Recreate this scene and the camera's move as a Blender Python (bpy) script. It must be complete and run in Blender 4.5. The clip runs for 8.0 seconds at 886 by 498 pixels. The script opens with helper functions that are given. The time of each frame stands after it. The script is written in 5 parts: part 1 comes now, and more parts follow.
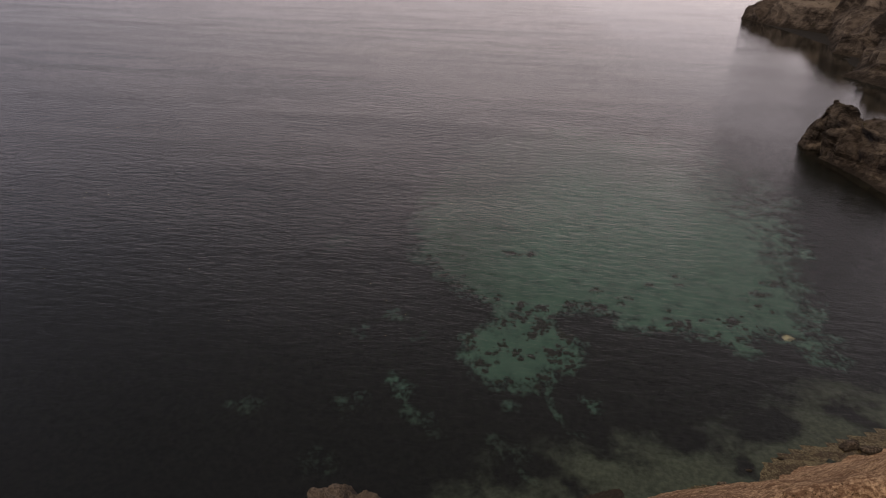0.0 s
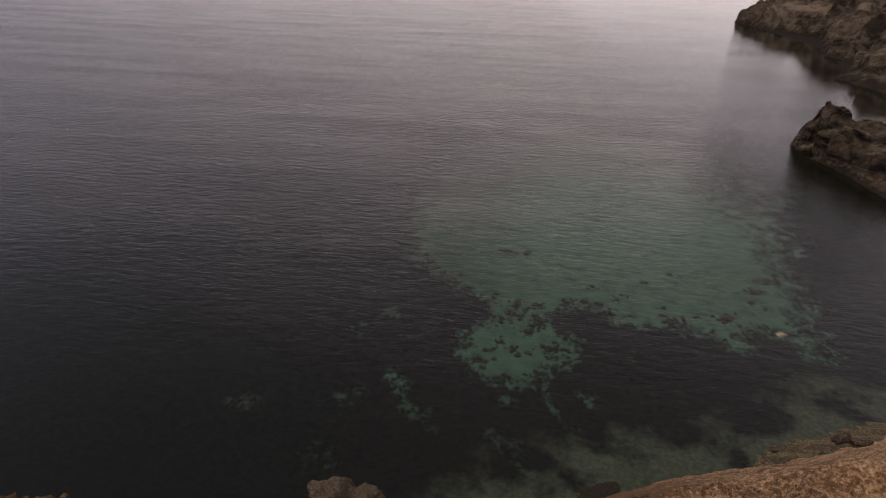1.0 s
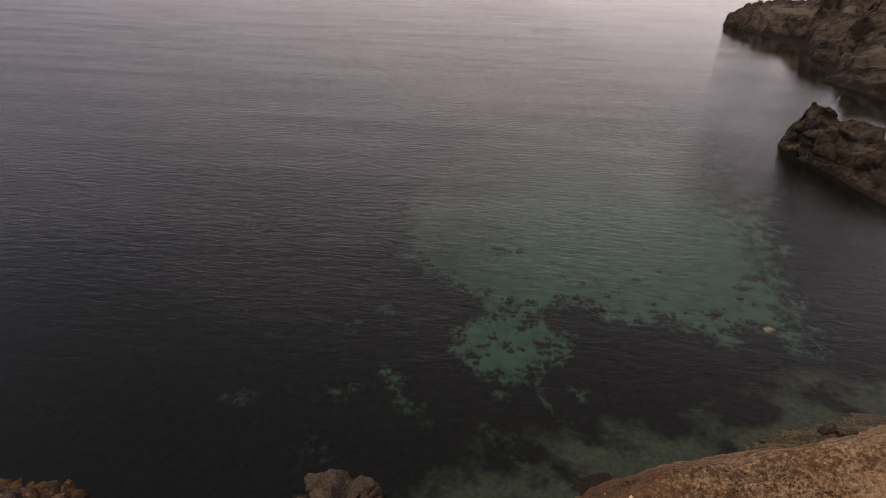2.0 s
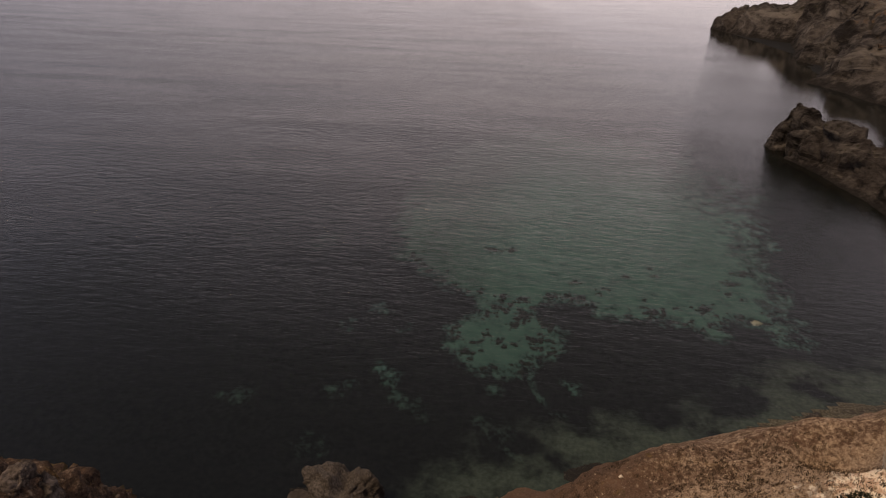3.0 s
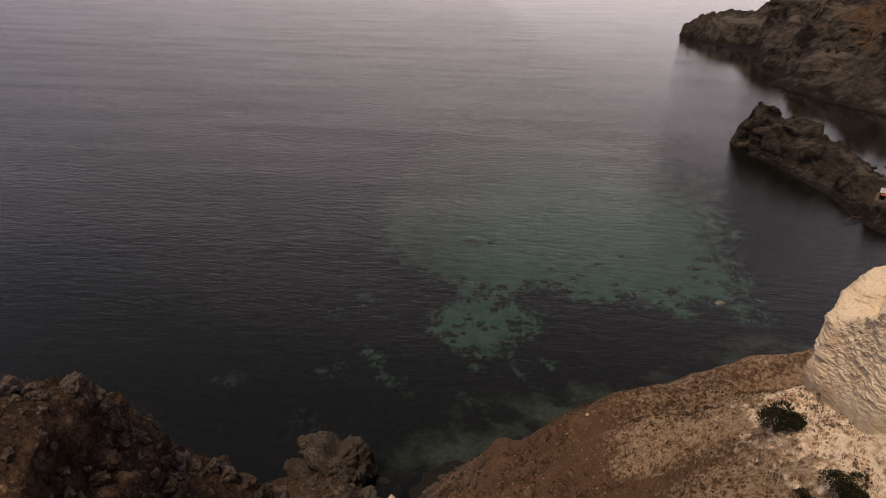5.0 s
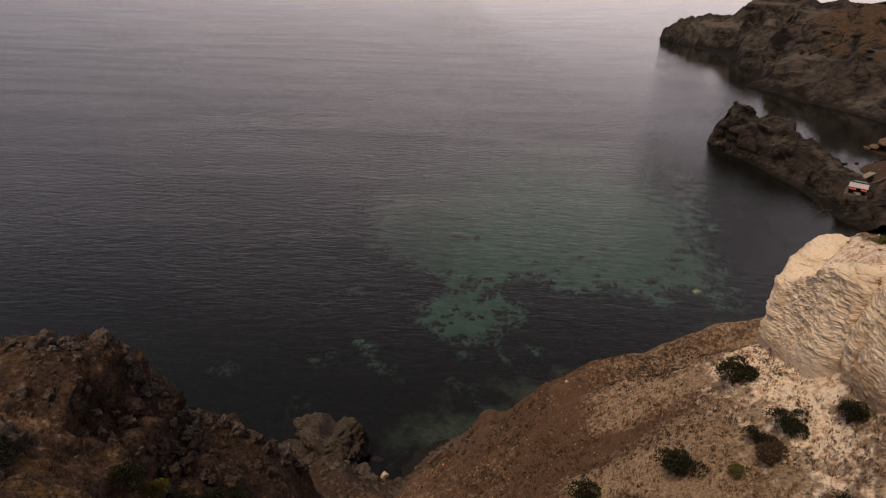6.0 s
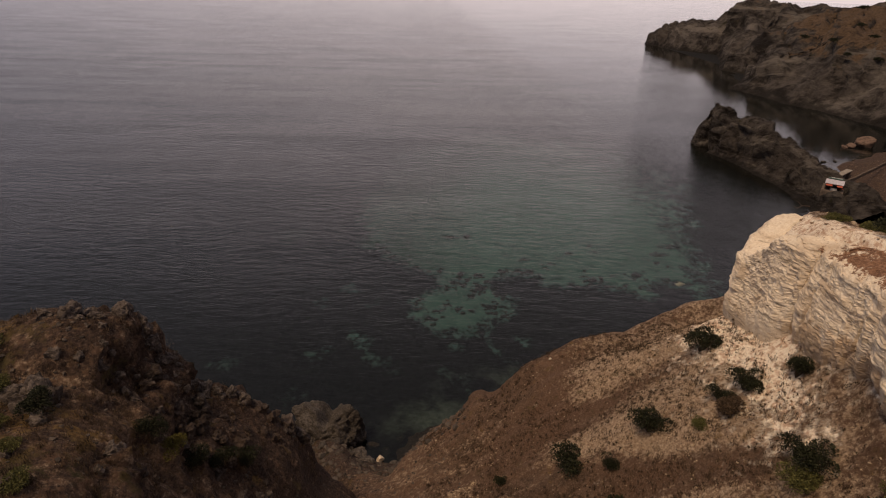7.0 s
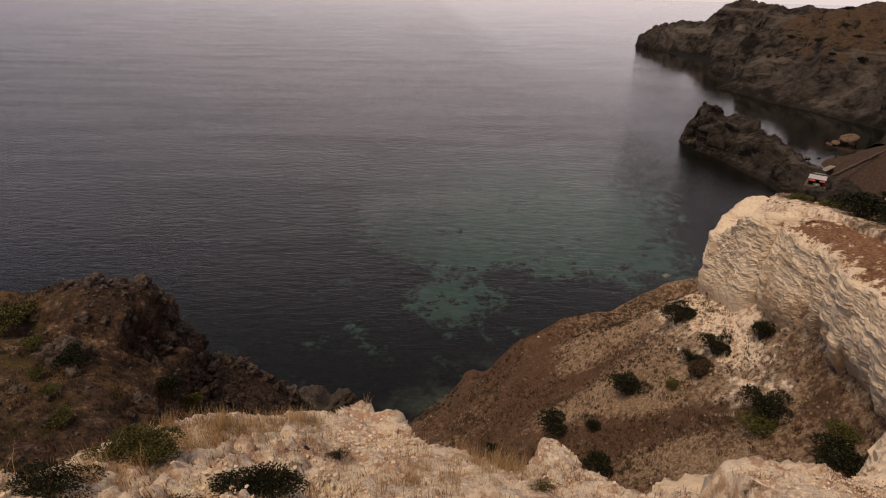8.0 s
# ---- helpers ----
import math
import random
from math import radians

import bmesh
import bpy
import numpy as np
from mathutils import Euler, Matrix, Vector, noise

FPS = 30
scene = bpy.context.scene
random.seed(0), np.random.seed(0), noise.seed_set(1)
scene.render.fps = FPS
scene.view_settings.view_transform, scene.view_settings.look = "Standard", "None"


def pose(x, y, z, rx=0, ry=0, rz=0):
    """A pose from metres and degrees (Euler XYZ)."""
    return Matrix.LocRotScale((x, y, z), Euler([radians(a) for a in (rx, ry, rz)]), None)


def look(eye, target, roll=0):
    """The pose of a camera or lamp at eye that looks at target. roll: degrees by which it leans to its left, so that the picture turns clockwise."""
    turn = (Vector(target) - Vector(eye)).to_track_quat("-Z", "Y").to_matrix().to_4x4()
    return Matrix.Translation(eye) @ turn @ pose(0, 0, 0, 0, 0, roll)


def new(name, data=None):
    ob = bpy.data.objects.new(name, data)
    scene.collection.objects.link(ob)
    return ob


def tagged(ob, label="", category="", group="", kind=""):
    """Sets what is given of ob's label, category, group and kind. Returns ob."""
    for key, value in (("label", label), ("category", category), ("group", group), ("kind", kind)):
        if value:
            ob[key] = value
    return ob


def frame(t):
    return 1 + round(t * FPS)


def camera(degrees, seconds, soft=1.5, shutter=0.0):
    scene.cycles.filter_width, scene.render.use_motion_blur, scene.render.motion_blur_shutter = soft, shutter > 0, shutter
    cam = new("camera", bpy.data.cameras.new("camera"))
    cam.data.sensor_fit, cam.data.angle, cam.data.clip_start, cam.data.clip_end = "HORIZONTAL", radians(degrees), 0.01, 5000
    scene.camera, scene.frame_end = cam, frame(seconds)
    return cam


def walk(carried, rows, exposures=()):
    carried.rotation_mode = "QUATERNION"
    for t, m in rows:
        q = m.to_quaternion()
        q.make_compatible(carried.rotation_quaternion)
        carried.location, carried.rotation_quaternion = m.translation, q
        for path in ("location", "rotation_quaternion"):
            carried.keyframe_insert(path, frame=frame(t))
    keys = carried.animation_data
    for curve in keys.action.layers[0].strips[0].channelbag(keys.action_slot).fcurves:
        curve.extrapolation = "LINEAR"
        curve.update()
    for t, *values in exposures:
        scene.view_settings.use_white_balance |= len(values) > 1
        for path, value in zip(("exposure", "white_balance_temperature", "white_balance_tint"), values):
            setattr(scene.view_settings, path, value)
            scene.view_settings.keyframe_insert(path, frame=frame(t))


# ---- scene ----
cam = camera(78.1, 8.0, 1.1)

PATH = [
    (0, (0.0, 0.0, 49.534), (-0.164, 1.74, 48.562), 2.0),
    (0.5, (0.032, -0.558, 49.33), (-0.128, 1.186, 48.364), 2.0),
    (1, (-0.07, -1.086, 49.212), (-0.221, 0.662, 48.251), 2.1),
    (1.5, (-0.224, -1.624, 49.151), (-0.36, 0.126, 48.192), 2.3),
    (3, (-0.116, -3.667, 48.671), (-0.213, -1.902, 47.734), 2.2),
    (3.5, (-0.063, -4.711, 48.556), (-0.146, -2.943, 47.625), 2.2),
    (4, (-0.06, -5.838, 48.427), (-0.126, -4.066, 47.502), 2.2),
    (4.5, (0.072, -7.215, 48.253), (0.021, -5.438, 47.337), 2.0),
    (6, (0.227, -12.392, 47.745), (0.242, -10.601, 46.855), 1.8),
    (6.5, (0.351, -14.073, 47.642), (0.382, -12.276, 46.764), 1.5),
    (7, (0.398, -15.649, 47.588), (0.443, -13.848, 46.72), 1.4),
    (7.5, (0.384, -17.137, 47.461), (0.442, -15.335, 46.597), 1.3),
    (8, (0.391, -18.649, 47.355), (0.458, -16.845, 46.494), 1.3),
]
walk(cam, [(t, look(eye, target, roll)) for t, eye, target, roll in PATH], [(0, 0.12), (2, 0.03), (4, -0.10), (6, -0.18), (8, -0.18)])

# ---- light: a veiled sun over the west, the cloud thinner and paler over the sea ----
SUN_AZIMUTH, SUN_HEIGHT = -122.0, 65.0
world = bpy.data.worlds.new("sky")
scene.world = world
world.use_nodes = True
wn, wl = world.node_tree.nodes, world.node_tree.links
sky = wn.new("ShaderNodeTexSky")
sky.sky_type = "NISHITA"
sky.sun_disc = False
sky.sun_elevation, sky.sun_rotation = radians(SUN_HEIGHT), radians(SUN_AZIMUTH)
sky.air_density, sky.dust_density, sky.ozone_density = 1.0, 0.25, 1.0
pale = wn.new("ShaderNodeHueSaturation")
pale.inputs["Saturation"].default_value = 0.12
wl.new(sky.outputs[0], pale.inputs["Color"])
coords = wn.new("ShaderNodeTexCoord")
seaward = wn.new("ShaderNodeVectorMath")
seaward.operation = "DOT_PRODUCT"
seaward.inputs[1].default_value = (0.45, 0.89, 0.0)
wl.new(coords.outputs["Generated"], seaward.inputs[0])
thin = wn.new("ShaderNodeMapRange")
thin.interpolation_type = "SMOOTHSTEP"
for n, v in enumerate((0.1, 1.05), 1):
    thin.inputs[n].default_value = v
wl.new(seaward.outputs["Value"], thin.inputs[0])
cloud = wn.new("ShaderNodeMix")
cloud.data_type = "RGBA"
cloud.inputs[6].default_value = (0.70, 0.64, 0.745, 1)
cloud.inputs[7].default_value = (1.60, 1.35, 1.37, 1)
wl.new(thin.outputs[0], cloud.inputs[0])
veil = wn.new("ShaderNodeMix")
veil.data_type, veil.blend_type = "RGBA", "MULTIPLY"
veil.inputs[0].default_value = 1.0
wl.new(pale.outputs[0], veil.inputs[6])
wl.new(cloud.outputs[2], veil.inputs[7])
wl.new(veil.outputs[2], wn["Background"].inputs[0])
wn["Background"].inputs[1].default_value = 0.085
sun = new("sun", bpy.data.lights.new("sun", "SUN"))
sun.data.energy, sun.data.angle, sun.data.color = 2.4, radians(22), (1.0, 0.72, 0.465)
az, el = radians(SUN_AZIMUTH), radians(SUN_HEIGHT)
sun.matrix_world = look((300 * math.sin(az) * math.cos(el), 300 * math.cos(az) * math.cos(el), 300 * math.sin(el)), (0, 0, 0))

# ---- shape tools ----
rng = np.random.default_rng(7)
TABLE = np.random.default_rng(3).permutation(256)
TABLE = np.concatenate([TABLE, TABLE, TABLE])
GRADS = np.random.default_rng(4).normal(size=(256, 3))
GRADS /= np.linalg.norm(GRADS, axis=1)[:, None]


def soft_noise(x, y, z):
    """Gradient noise, about -0.6 to 0.6, for arrays."""
    x, y, z = np.broadcast_arrays(np.asarray(x, float), np.asarray(y, float), np.asarray(z, float))
    fx, fy, fz = np.floor(x), np.floor(y), np.floor(z)
    ix, iy, iz = (fx.astype(int) & 255), (fy.astype(int) & 255), (fz.astype(int) & 255)
    dx, dy, dz = x - fx, y - fy, z - fz
    u, v, w = (d * d * d * (d * (d * 6 - 15) + 10) for d in (dx, dy, dz))
    total = 0.0
    for a in (0, 1):
        for b in (0, 1):
            for c in (0, 1):
                g = GRADS[TABLE[TABLE[TABLE[ix + a] + iy + b] + iz + c]]
                dot = g[..., 0] * (dx - a) + g[..., 1] * (dy - b) + g[..., 2] * (dz - c)
                total = total + dot * (u if a else 1 - u) * (v if b else 1 - v) * (w if c else 1 - w)
    return total


def layered(x, y, z, scale, octaves=4, gain=0.5):
    """Noise of several sizes; scale is the largest one, in metres."""
    total, size = 0.0, 1.0
    for n in range(octaves):
        f = 2.03**n / scale
        total = total + size * soft_noise(x * f + 17.3 * n, y * f - 5.1 * n, z * f + 3.7 * n)
        size *= gain
    return total


def ridged(x, y, z, scale, octaves=4, gain=0.5):
    """Sharp-crested noise, 0 to about 1."""
    total, size, norm = 0.0, 1.0, 0.0
    for n in range(octaves):
        f = 2.07**n / scale
        total = total + size * (1 - 2.0 * np.abs(soft_noise(x * f + 9.1 * n, y * f + 4.7 * n, z * f - 2.3 * n)))
        norm += size
        size *= gain
    return total / norm


def blocks(x, y, z, scale, seed=0):
    """Broken faces: each irregular cell has its own offset, -1 to 1, with a notch along the joints."""
    x, y, z = np.broadcast_arrays(np.asarray(x, float) / scale + seed * 7.7, np.asarray(y, float) / scale, np.asarray(z, float) / scale)
    cx, cy, cz = np.floor(x), np.floor(y), np.floor(z)
    first, second, value = np.full(x.shape, 9.0), np.full(x.shape, 9.0), np.zeros(x.shape)
    for a in (-1, 0, 1):
        for b in (-1, 0, 1):
            for c in (-1, 0, 1):
                key = TABLE[TABLE[TABLE[(cx + a).astype(int) & 255] + ((cy + b).astype(int) & 255)] + ((cz + c).astype(int) & 255)]
                jx, jy, jz = (TABLE[key + n] / 255.0 for n in (11, 57, 131))
                d = np.sqrt((cx + a + jx - x) ** 2 + (cy + b + jy - y) ** 2 + (cz + c + jz - z) ** 2)
                near = d < first
                second = np.where(near, first, np.minimum(second, d))
                value = np.where(near, TABLE[key + 200] / 127.5 - 1, value)
                first = np.where(near, d, first)
    return value * np.clip((second - first) * 5, 0, 1) - 0.5 * (1 - np.clip((second - first) * 7, 0, 1))


def ramp(v, low, high):
    t = np.clip((v - low) / (high - low), 0, 1)
    return t * t * (3 - 2 * t)


def softmin(a, b, k):
    h = np.clip(0.5 + 0.5 * (b - a) / k, 0, 1)
    return b * (1 - h) + a * h - k * h * (1 - h)


def line_distance(x, y, line):
    """Distance to a line of (x, y) points, and the place along it as a running point number."""
    best, where = np.full(np.shape(x), 1e9), np.zeros(np.shape(x))
    for n, ((ax, ay), (bx, by)) in enumerate(zip(line[:-1], line[1:])):
        ux, uy = bx - ax, by - ay
        t = np.clip(((x - ax) * ux + (y - ay) * uy) / (ux * ux + uy * uy), 0, 1)
        d = np.hypot(x - ax - t * ux, y - ay - t * uy)
        near = d < best
        best, where = np.where(near, d, best), np.where(near, n + t, where)
    return best, where


def inside(x, y, ring):
    odd = np.zeros(np.shape(x), bool)
    for (ax, ay), (bx, by) in zip(ring, ring[1:] + ring[:1]):
        if ay != by:
            odd ^= ((ay > y) != (by > y)) & (x < (bx - ax) * (y - ay) / (by - ay) + ax)
    return odd


def steps(*stretches):
    """Grid lines from stretches of (start, end, spacing)."""
    return np.concatenate([np.arange(a, b, s) for a, b, s in stretches])


def mesh_of(name, verts, faces, smooth=True):
    """A mesh from an array of places and an array of faces with the same number of corners."""
    me = bpy.data.meshes.new(name)
    faces = np.asarray(faces, np.int32)
    k = faces.shape[1]
    me.vertices.add(len(verts))
    me.vertices.foreach_set("co", np.asarray(verts, np.float32).ravel())
    me.loops.add(faces.size)
    me.loops.foreach_set("vertex_index", faces.ravel())
    me.polygons.add(len(faces))
    me.polygons.foreach_set("loop_start", np.arange(0, faces.size, k, dtype=np.int32))
    me.polygons.foreach_set("use_smooth", np.full(len(faces), smooth))
    me.update(calc_edges=True)
    return me


def grid_faces(rows, cols):
    n = np.arange(rows * cols).reshape(rows, cols)
    return np.stack([n[:-1, :-1], n[:-1, 1:], n[1:, 1:], n[1:, :-1]], -1).reshape(-1, 4)


def grid_normals(p):
    du, dv = np.gradient(p, axis=1), np.gradient(p, axis=0)
    n = np.cross(du, dv)
    return n / np.maximum(np.linalg.norm(n, axis=-1, keepdims=True), 1e-9)


def give(me, name, values):
    me.attributes.new(name, "FLOAT", "POINT").data.foreach_set("value", np.asarray(values, np.float32).ravel())


def put(name, me, material, parent=None, label="", category="", group="", kind=""):
    ob = new(name, me)
    if material:
        me.materials.append(material)
    if parent:
        ob.parent = parent
    return tagged(ob, label, category, group, kind)


def part(name, bm, material, parent, label=""):
    me = bpy.data.meshes.new(name)
    bm.to_mesh(me)
    bm.free()
    return put(name, me, material, parent, label)

# ---- materials ----
class Nodes:
    """A new node material, with short ways to add nodes."""

    def __init__(self, name):
        self.mat = bpy.data.materials.new(name)
        self.mat.use_nodes = True
        self.tree = self.mat.node_tree
        self.shader = self.tree.nodes["Principled BSDF"]
        self.where = self.tree.nodes.new("ShaderNodeNewGeometry").outputs["Position"]

    def link(self, a, b):
        self.tree.links.new(a, b)

    def feed(self, socket, value):
        if isinstance(value, bpy.types.NodeSocket):
            self.link(value, socket)
        elif isinstance(value, tuple) and len(value) == 3 and socket.type == "RGBA":
            socket.default_value = (*value, 1)
        else:
            socket.default_value = value

    def scaled(self, sx, sy, sz, turn=(0, 0, 0)):
        node = self.tree.nodes.new("ShaderNodeMapping")
        self.link(self.where, node.inputs[0])
        node.inputs["Scale"].default_value = (sx, sy, sz)
        node.inputs["Rotation"].default_value = tuple(radians(a) for a in turn)
        return node.outputs[0]

    def noise(self, scale, detail=4.0, rough=0.55, at=None, bend=0.0):
        node = self.tree.nodes.new("ShaderNodeTexNoise")
        self.link(at or self.where, node.inputs["Vector"])
        node.inputs["Scale"].default_value, node.inputs["Detail"].default_value = scale, detail
        node.inputs["Roughness"].default_value, node.inputs["Distortion"].default_value = rough, bend
        return node.outputs[0]

    def cells(self, scale, feature="F1", at=None, output=0):
        node = self.tree.nodes.new("ShaderNodeTexVoronoi")
        node.feature = feature
        self.link(at or self.where, node.inputs["Vector"])
        node.inputs["Scale"].default_value = scale
        return node.outputs[output]

    def attr(self, name):
        node = self.tree.nodes.new("ShaderNodeAttribute")
        node.attribute_name = name
        return node.outputs["Fac"]

    def span(self, value, low, high, to_low=0.0, to_high=1.0):
        node = self.tree.nodes.new("ShaderNodeMapRange")
        node.interpolation_type = "SMOOTHSTEP"
        for n, v in enumerate((value, low, high, to_low, to_high)):
            self.feed(node.inputs[n], v)
        return node.outputs[0]

    def sums(self, kind, a, b, c=None):
        node = self.tree.nodes.new("ShaderNodeMath")
        node.operation = kind
        for n, v in enumerate((a, b, c)):
            if v is not None:
                self.feed(node.inputs[n], v)
        return node.outputs[0]

    def mix(self, fac, a, b, blend="MIX"):
        node = self.tree.nodes.new("ShaderNodeMix")
        node.data_type, node.blend_type = "RGBA", blend
        self.feed(node.inputs[0], fac)
        self.feed(node.inputs[6], a)
        self.feed(node.inputs[7], b)
        return node.outputs[2]

    def random(self):
        return self.tree.nodes.new("ShaderNodeObjectInfo").outputs["Random"]

    def island(self):
        return self.tree.nodes.new("ShaderNodeNewGeometry").outputs["Random Per Island"]

    def done(self, colour, rough=0.9, height=None, depth=0.05, strength=1.0, specular=0.3):
        self.feed(self.shader.inputs["Base Color"], colour)
        self.feed(self.shader.inputs["Roughness"], rough)
        self.shader.inputs["Specular IOR Level"].default_value = specular
        if height is not None:
            bump = self.tree.nodes.new("ShaderNodeBump")
            bump.inputs["Strength"].default_value, bump.inputs["Distance"].default_value = strength, depth
            self.link(height, bump.inputs["Height"])
            self.link(bump.outputs[0], self.shader.inputs["Normal"])
        return self.mat


def ground_material():
    n = Nodes("hillside_earth")
    fine, mid, broad = n.noise(6.0, 6, 0.65), n.noise(1.1, 5, 0.6), n.noise(0.16, 4)
    earth = n.mix(n.span(mid, 0.3, 0.7), (0.090, 0.056, 0.037), (0.190, 0.117, 0.076))
    earth = n.mix(n.span(broad, 0.35, 0.65), earth, (0.150, 0.088, 0.057))
    grit, grain = n.noise(9.0, 5, 0.7, None, 0.8), n.noise(24.0, 6, 0.75)
    earth = n.mix(n.span(n.noise(8.0, 7, 0.75), 0.46, 0.66, 0.0, 0.7), earth, (0.26, 0.185, 0.13))
    rill = n.noise(1.0, 5, 0.65, n.scaled(0.22, 1.1, 0.3, (0, 0, 12)), 0.6)
    stony = n.mix(n.span(fine, 0.35, 0.7), (0.33, 0.225, 0.148), (0.66, 0.51, 0.36))
    stony = n.mix(n.span(grit, 0.55, 0.68), stony, (0.68, 0.55, 0.40))
    chalk = n.mix(n.span(fine, 0.3, 0.62), (0.78, 0.63, 0.46), (0.95, 0.86, 0.71))
    chalk = n.mix(n.span(grain, 0.33, 0.42, 0.5, 0.0), chalk, (0.36, 0.24, 0.16))
    chalk = n.mix(n.span(n.noise(7.0, 6, 0.75, None, 0.6), 0.33, 0.40, 0.7, 0.0), chalk, (0.34, 0.215, 0.14))
    chalk = n.mix(n.span(n.noise(2.3, 8, 0.78), 0.47, 0.58, 0.0, 0.8), chalk, (0.48, 0.295, 0.19))
    straw = n.mix(n.span(fine, 0.35, 0.65), (0.12, 0.072, 0.028), (0.29, 0.185, 0.075))
    olive = n.mix(n.span(mid, 0.35, 0.65), (0.05, 0.045, 0.02), (0.13, 0.10, 0.045))
    dark = n.mix(n.span(fine, 0.35, 0.7), (0.036, 0.024, 0.019), (0.120, 0.078, 0.058))
    dark = n.mix(n.span(grit, 0.56, 0.68, 0.0, 0.7), dark, (0.24, 0.19, 0.155))
    a = n.sums("ADD", n.attr("stony"), n.sums("ADD", n.span(n.noise(3.3, 8, 0.75), 0.2, 0.8, -1.0, 1.0), n.span(rill, 0.25, 0.75, -0.4, 0.4)))
    col = n.mix(n.span(a, -0.05, 1.0), earth, stony)
    a = n.sums("ADD", n.attr("dark"), n.span(n.noise(1.7, 6, 0.7), 0.2, 0.8, -0.4, 0.4))
    col = n.mix(n.span(a, 0.35, 0.65), col, dark)
    a = n.sums("ADD", n.attr("straw"), n.span(n.noise(0.9, 6, 0.7), 0.2, 0.8, -0.6, 0.6))
    col = n.mix(n.span(a, 0.35, 0.7), col, n.mix(n.span(broad, 0.4, 0.6), straw, olive))
    # low dry plants as dark specks
    speck = n.span(n.noise(5.2, 4, 0.65), 0.33, 0.43)
    col = n.mix(n.sums("MULTIPLY", n.sums("SUBTRACT", 1.0, speck), 0.7), col, (0.055, 0.035, 0.022))
    a = n.sums("ADD", n.attr("chalk"), n.span(n.noise(1.3, 6, 0.7), 0.2, 0.8, -0.5, 0.5))
    bare = n.span(a, 0.28, 0.72)
    col = n.mix(bare, col, chalk)
    height = n.sums("ADD", n.sums("ADD", fine, n.sums("MULTIPLY", grain, 0.6)), n.sums("MULTIPLY", mid, 1.5))
    height = n.sums("MULTIPLY", height, n.sums("SUBTRACT", 1.0, n.sums("MULTIPLY", bare, 0.72)))
    return n.done(col, 0.95, height, 0.2, 0.9, 0.2)


def limestone_material(name, low, high, stain, band=2.2):
    """Pale bedded rock; its grown-over tops, where the attribute cap says so, turn to reddish earth."""
    n = Nodes(name)
    strata = n.noise(1.0, 5, 0.6, n.scaled(0.16, 0.16, band))
    fine, mid = n.noise(7.0, 6, 0.7), n.noise(0.7, 5, 0.6)
    col = n.mix(n.span(fine, 0.3, 0.7), low, high)
    col = n.mix(n.span(strata, 0.47, 0.66, 0.0, 0.35), col, stain)
    col = n.mix(n.span(mid, 0.50, 0.70, 0.0, 0.6), col, stain)
    col = n.mix(n.span(n.noise(0.23, 4, 0.6), 0.52, 0.68, 0.0, 0.35), col, (0.45, 0.32, 0.20))
    seam = n.noise(1.0, 7, 0.7, n.scaled(0.35, 0.35, 4.5), 0.5)
    col = n.mix(n.span(seam, 0.33, 0.41, 0.6, 0.0), col, (0.17, 0.115, 0.075))
    pits = n.span(n.cells(3.1), 0.04, 0.16)
    col = n.mix(n.sums("MULTIPLY", n.sums("SUBTRACT", 1.0, pits), 0.5), col, (0.16, 0.11, 0.07))
    sandy = n.sums("ADD", n.attr("sandy"), n.span(mid, 0.3, 0.7, -0.3, 0.3))
    col = n.mix(n.span(sandy, 0.4, 0.7, 0.0, 0.75), col, n.mix(fine, (0.36, 0.245, 0.15), (0.58, 0.42, 0.27)))
    grown = n.sums("ADD", n.attr("cap"), n.span(n.noise(1.9, 7, 0.75), 0.25, 0.75, -0.55, 0.55))
    earth = n.mix(n.span(fine, 0.35, 0.65), (0.13, 0.068, 0.042), (0.33, 0.19, 0.115))
    col = n.mix(n.span(grown, 0.45, 0.6), col, earth)
    height = n.sums("ADD", n.sums("ADD", fine, n.sums("MULTIPLY", strata, 0.7)), n.sums("ADD", n.sums("MULTIPLY", pits, 0.5), n.span(seam, 0.33, 0.45)))
    return n.done(col, 0.95, height, 0.07, 0.8, 0.2)


def rock_material(name, low, high, tint, scale=1.0, turn=(0, 0, 0), wet=0.0, depth=0.25):
    """Weathered rock with slanting bands; a darker wet band just above the water line."""
    n = Nodes(name)
    band = n.noise(scale, 6, 0.65, n.scaled(0.25, 0.25, 1.0, turn), 0.6)
    fine, broad = n.noise(scale * 5, 6, 0.7), n.noise(scale * 0.22, 5, 0.6)
    col = n.mix(n.span(fine, 0.28, 0.72), low, high)
    col = n.mix(n.span(broad, 0.42, 0.62, 0.0, 0.75), col, tint)
    col = n.mix(n.span(band, 0.50, 0.66, 0.0, 0.6), col, low)
    pock = n.noise(scale * 1.7, 6, 0.75, n.scaled(0.6, 0.6, 1.5, turn), 1.2)
    col = n.mix(n.span(pock, 0.30, 0.44, 0.7, 0.0), col, (0.025, 0.02, 0.016))
    if wet:
        sep = n.tree.nodes.new("ShaderNodeSeparateXYZ")
        n.link(n.where, sep.inputs[0])
        edge = n.sums("ADD", sep.outputs[2], n.span(fine, 0.2, 0.8, -wet * 0.5, wet * 0.5))
        col = n.mix(n.span(edge, wet * 0.3, wet, 0.8, 0.0), col, (0.018, 0.016, 0.013))
    height = n.sums("ADD", n.sums("ADD", fine, n.sums("MULTIPLY", band, 1.6)), n.sums("MULTIPLY", pock, 1.6))
    return n.done(col, 0.9, height, depth, 1.0, 0.25)


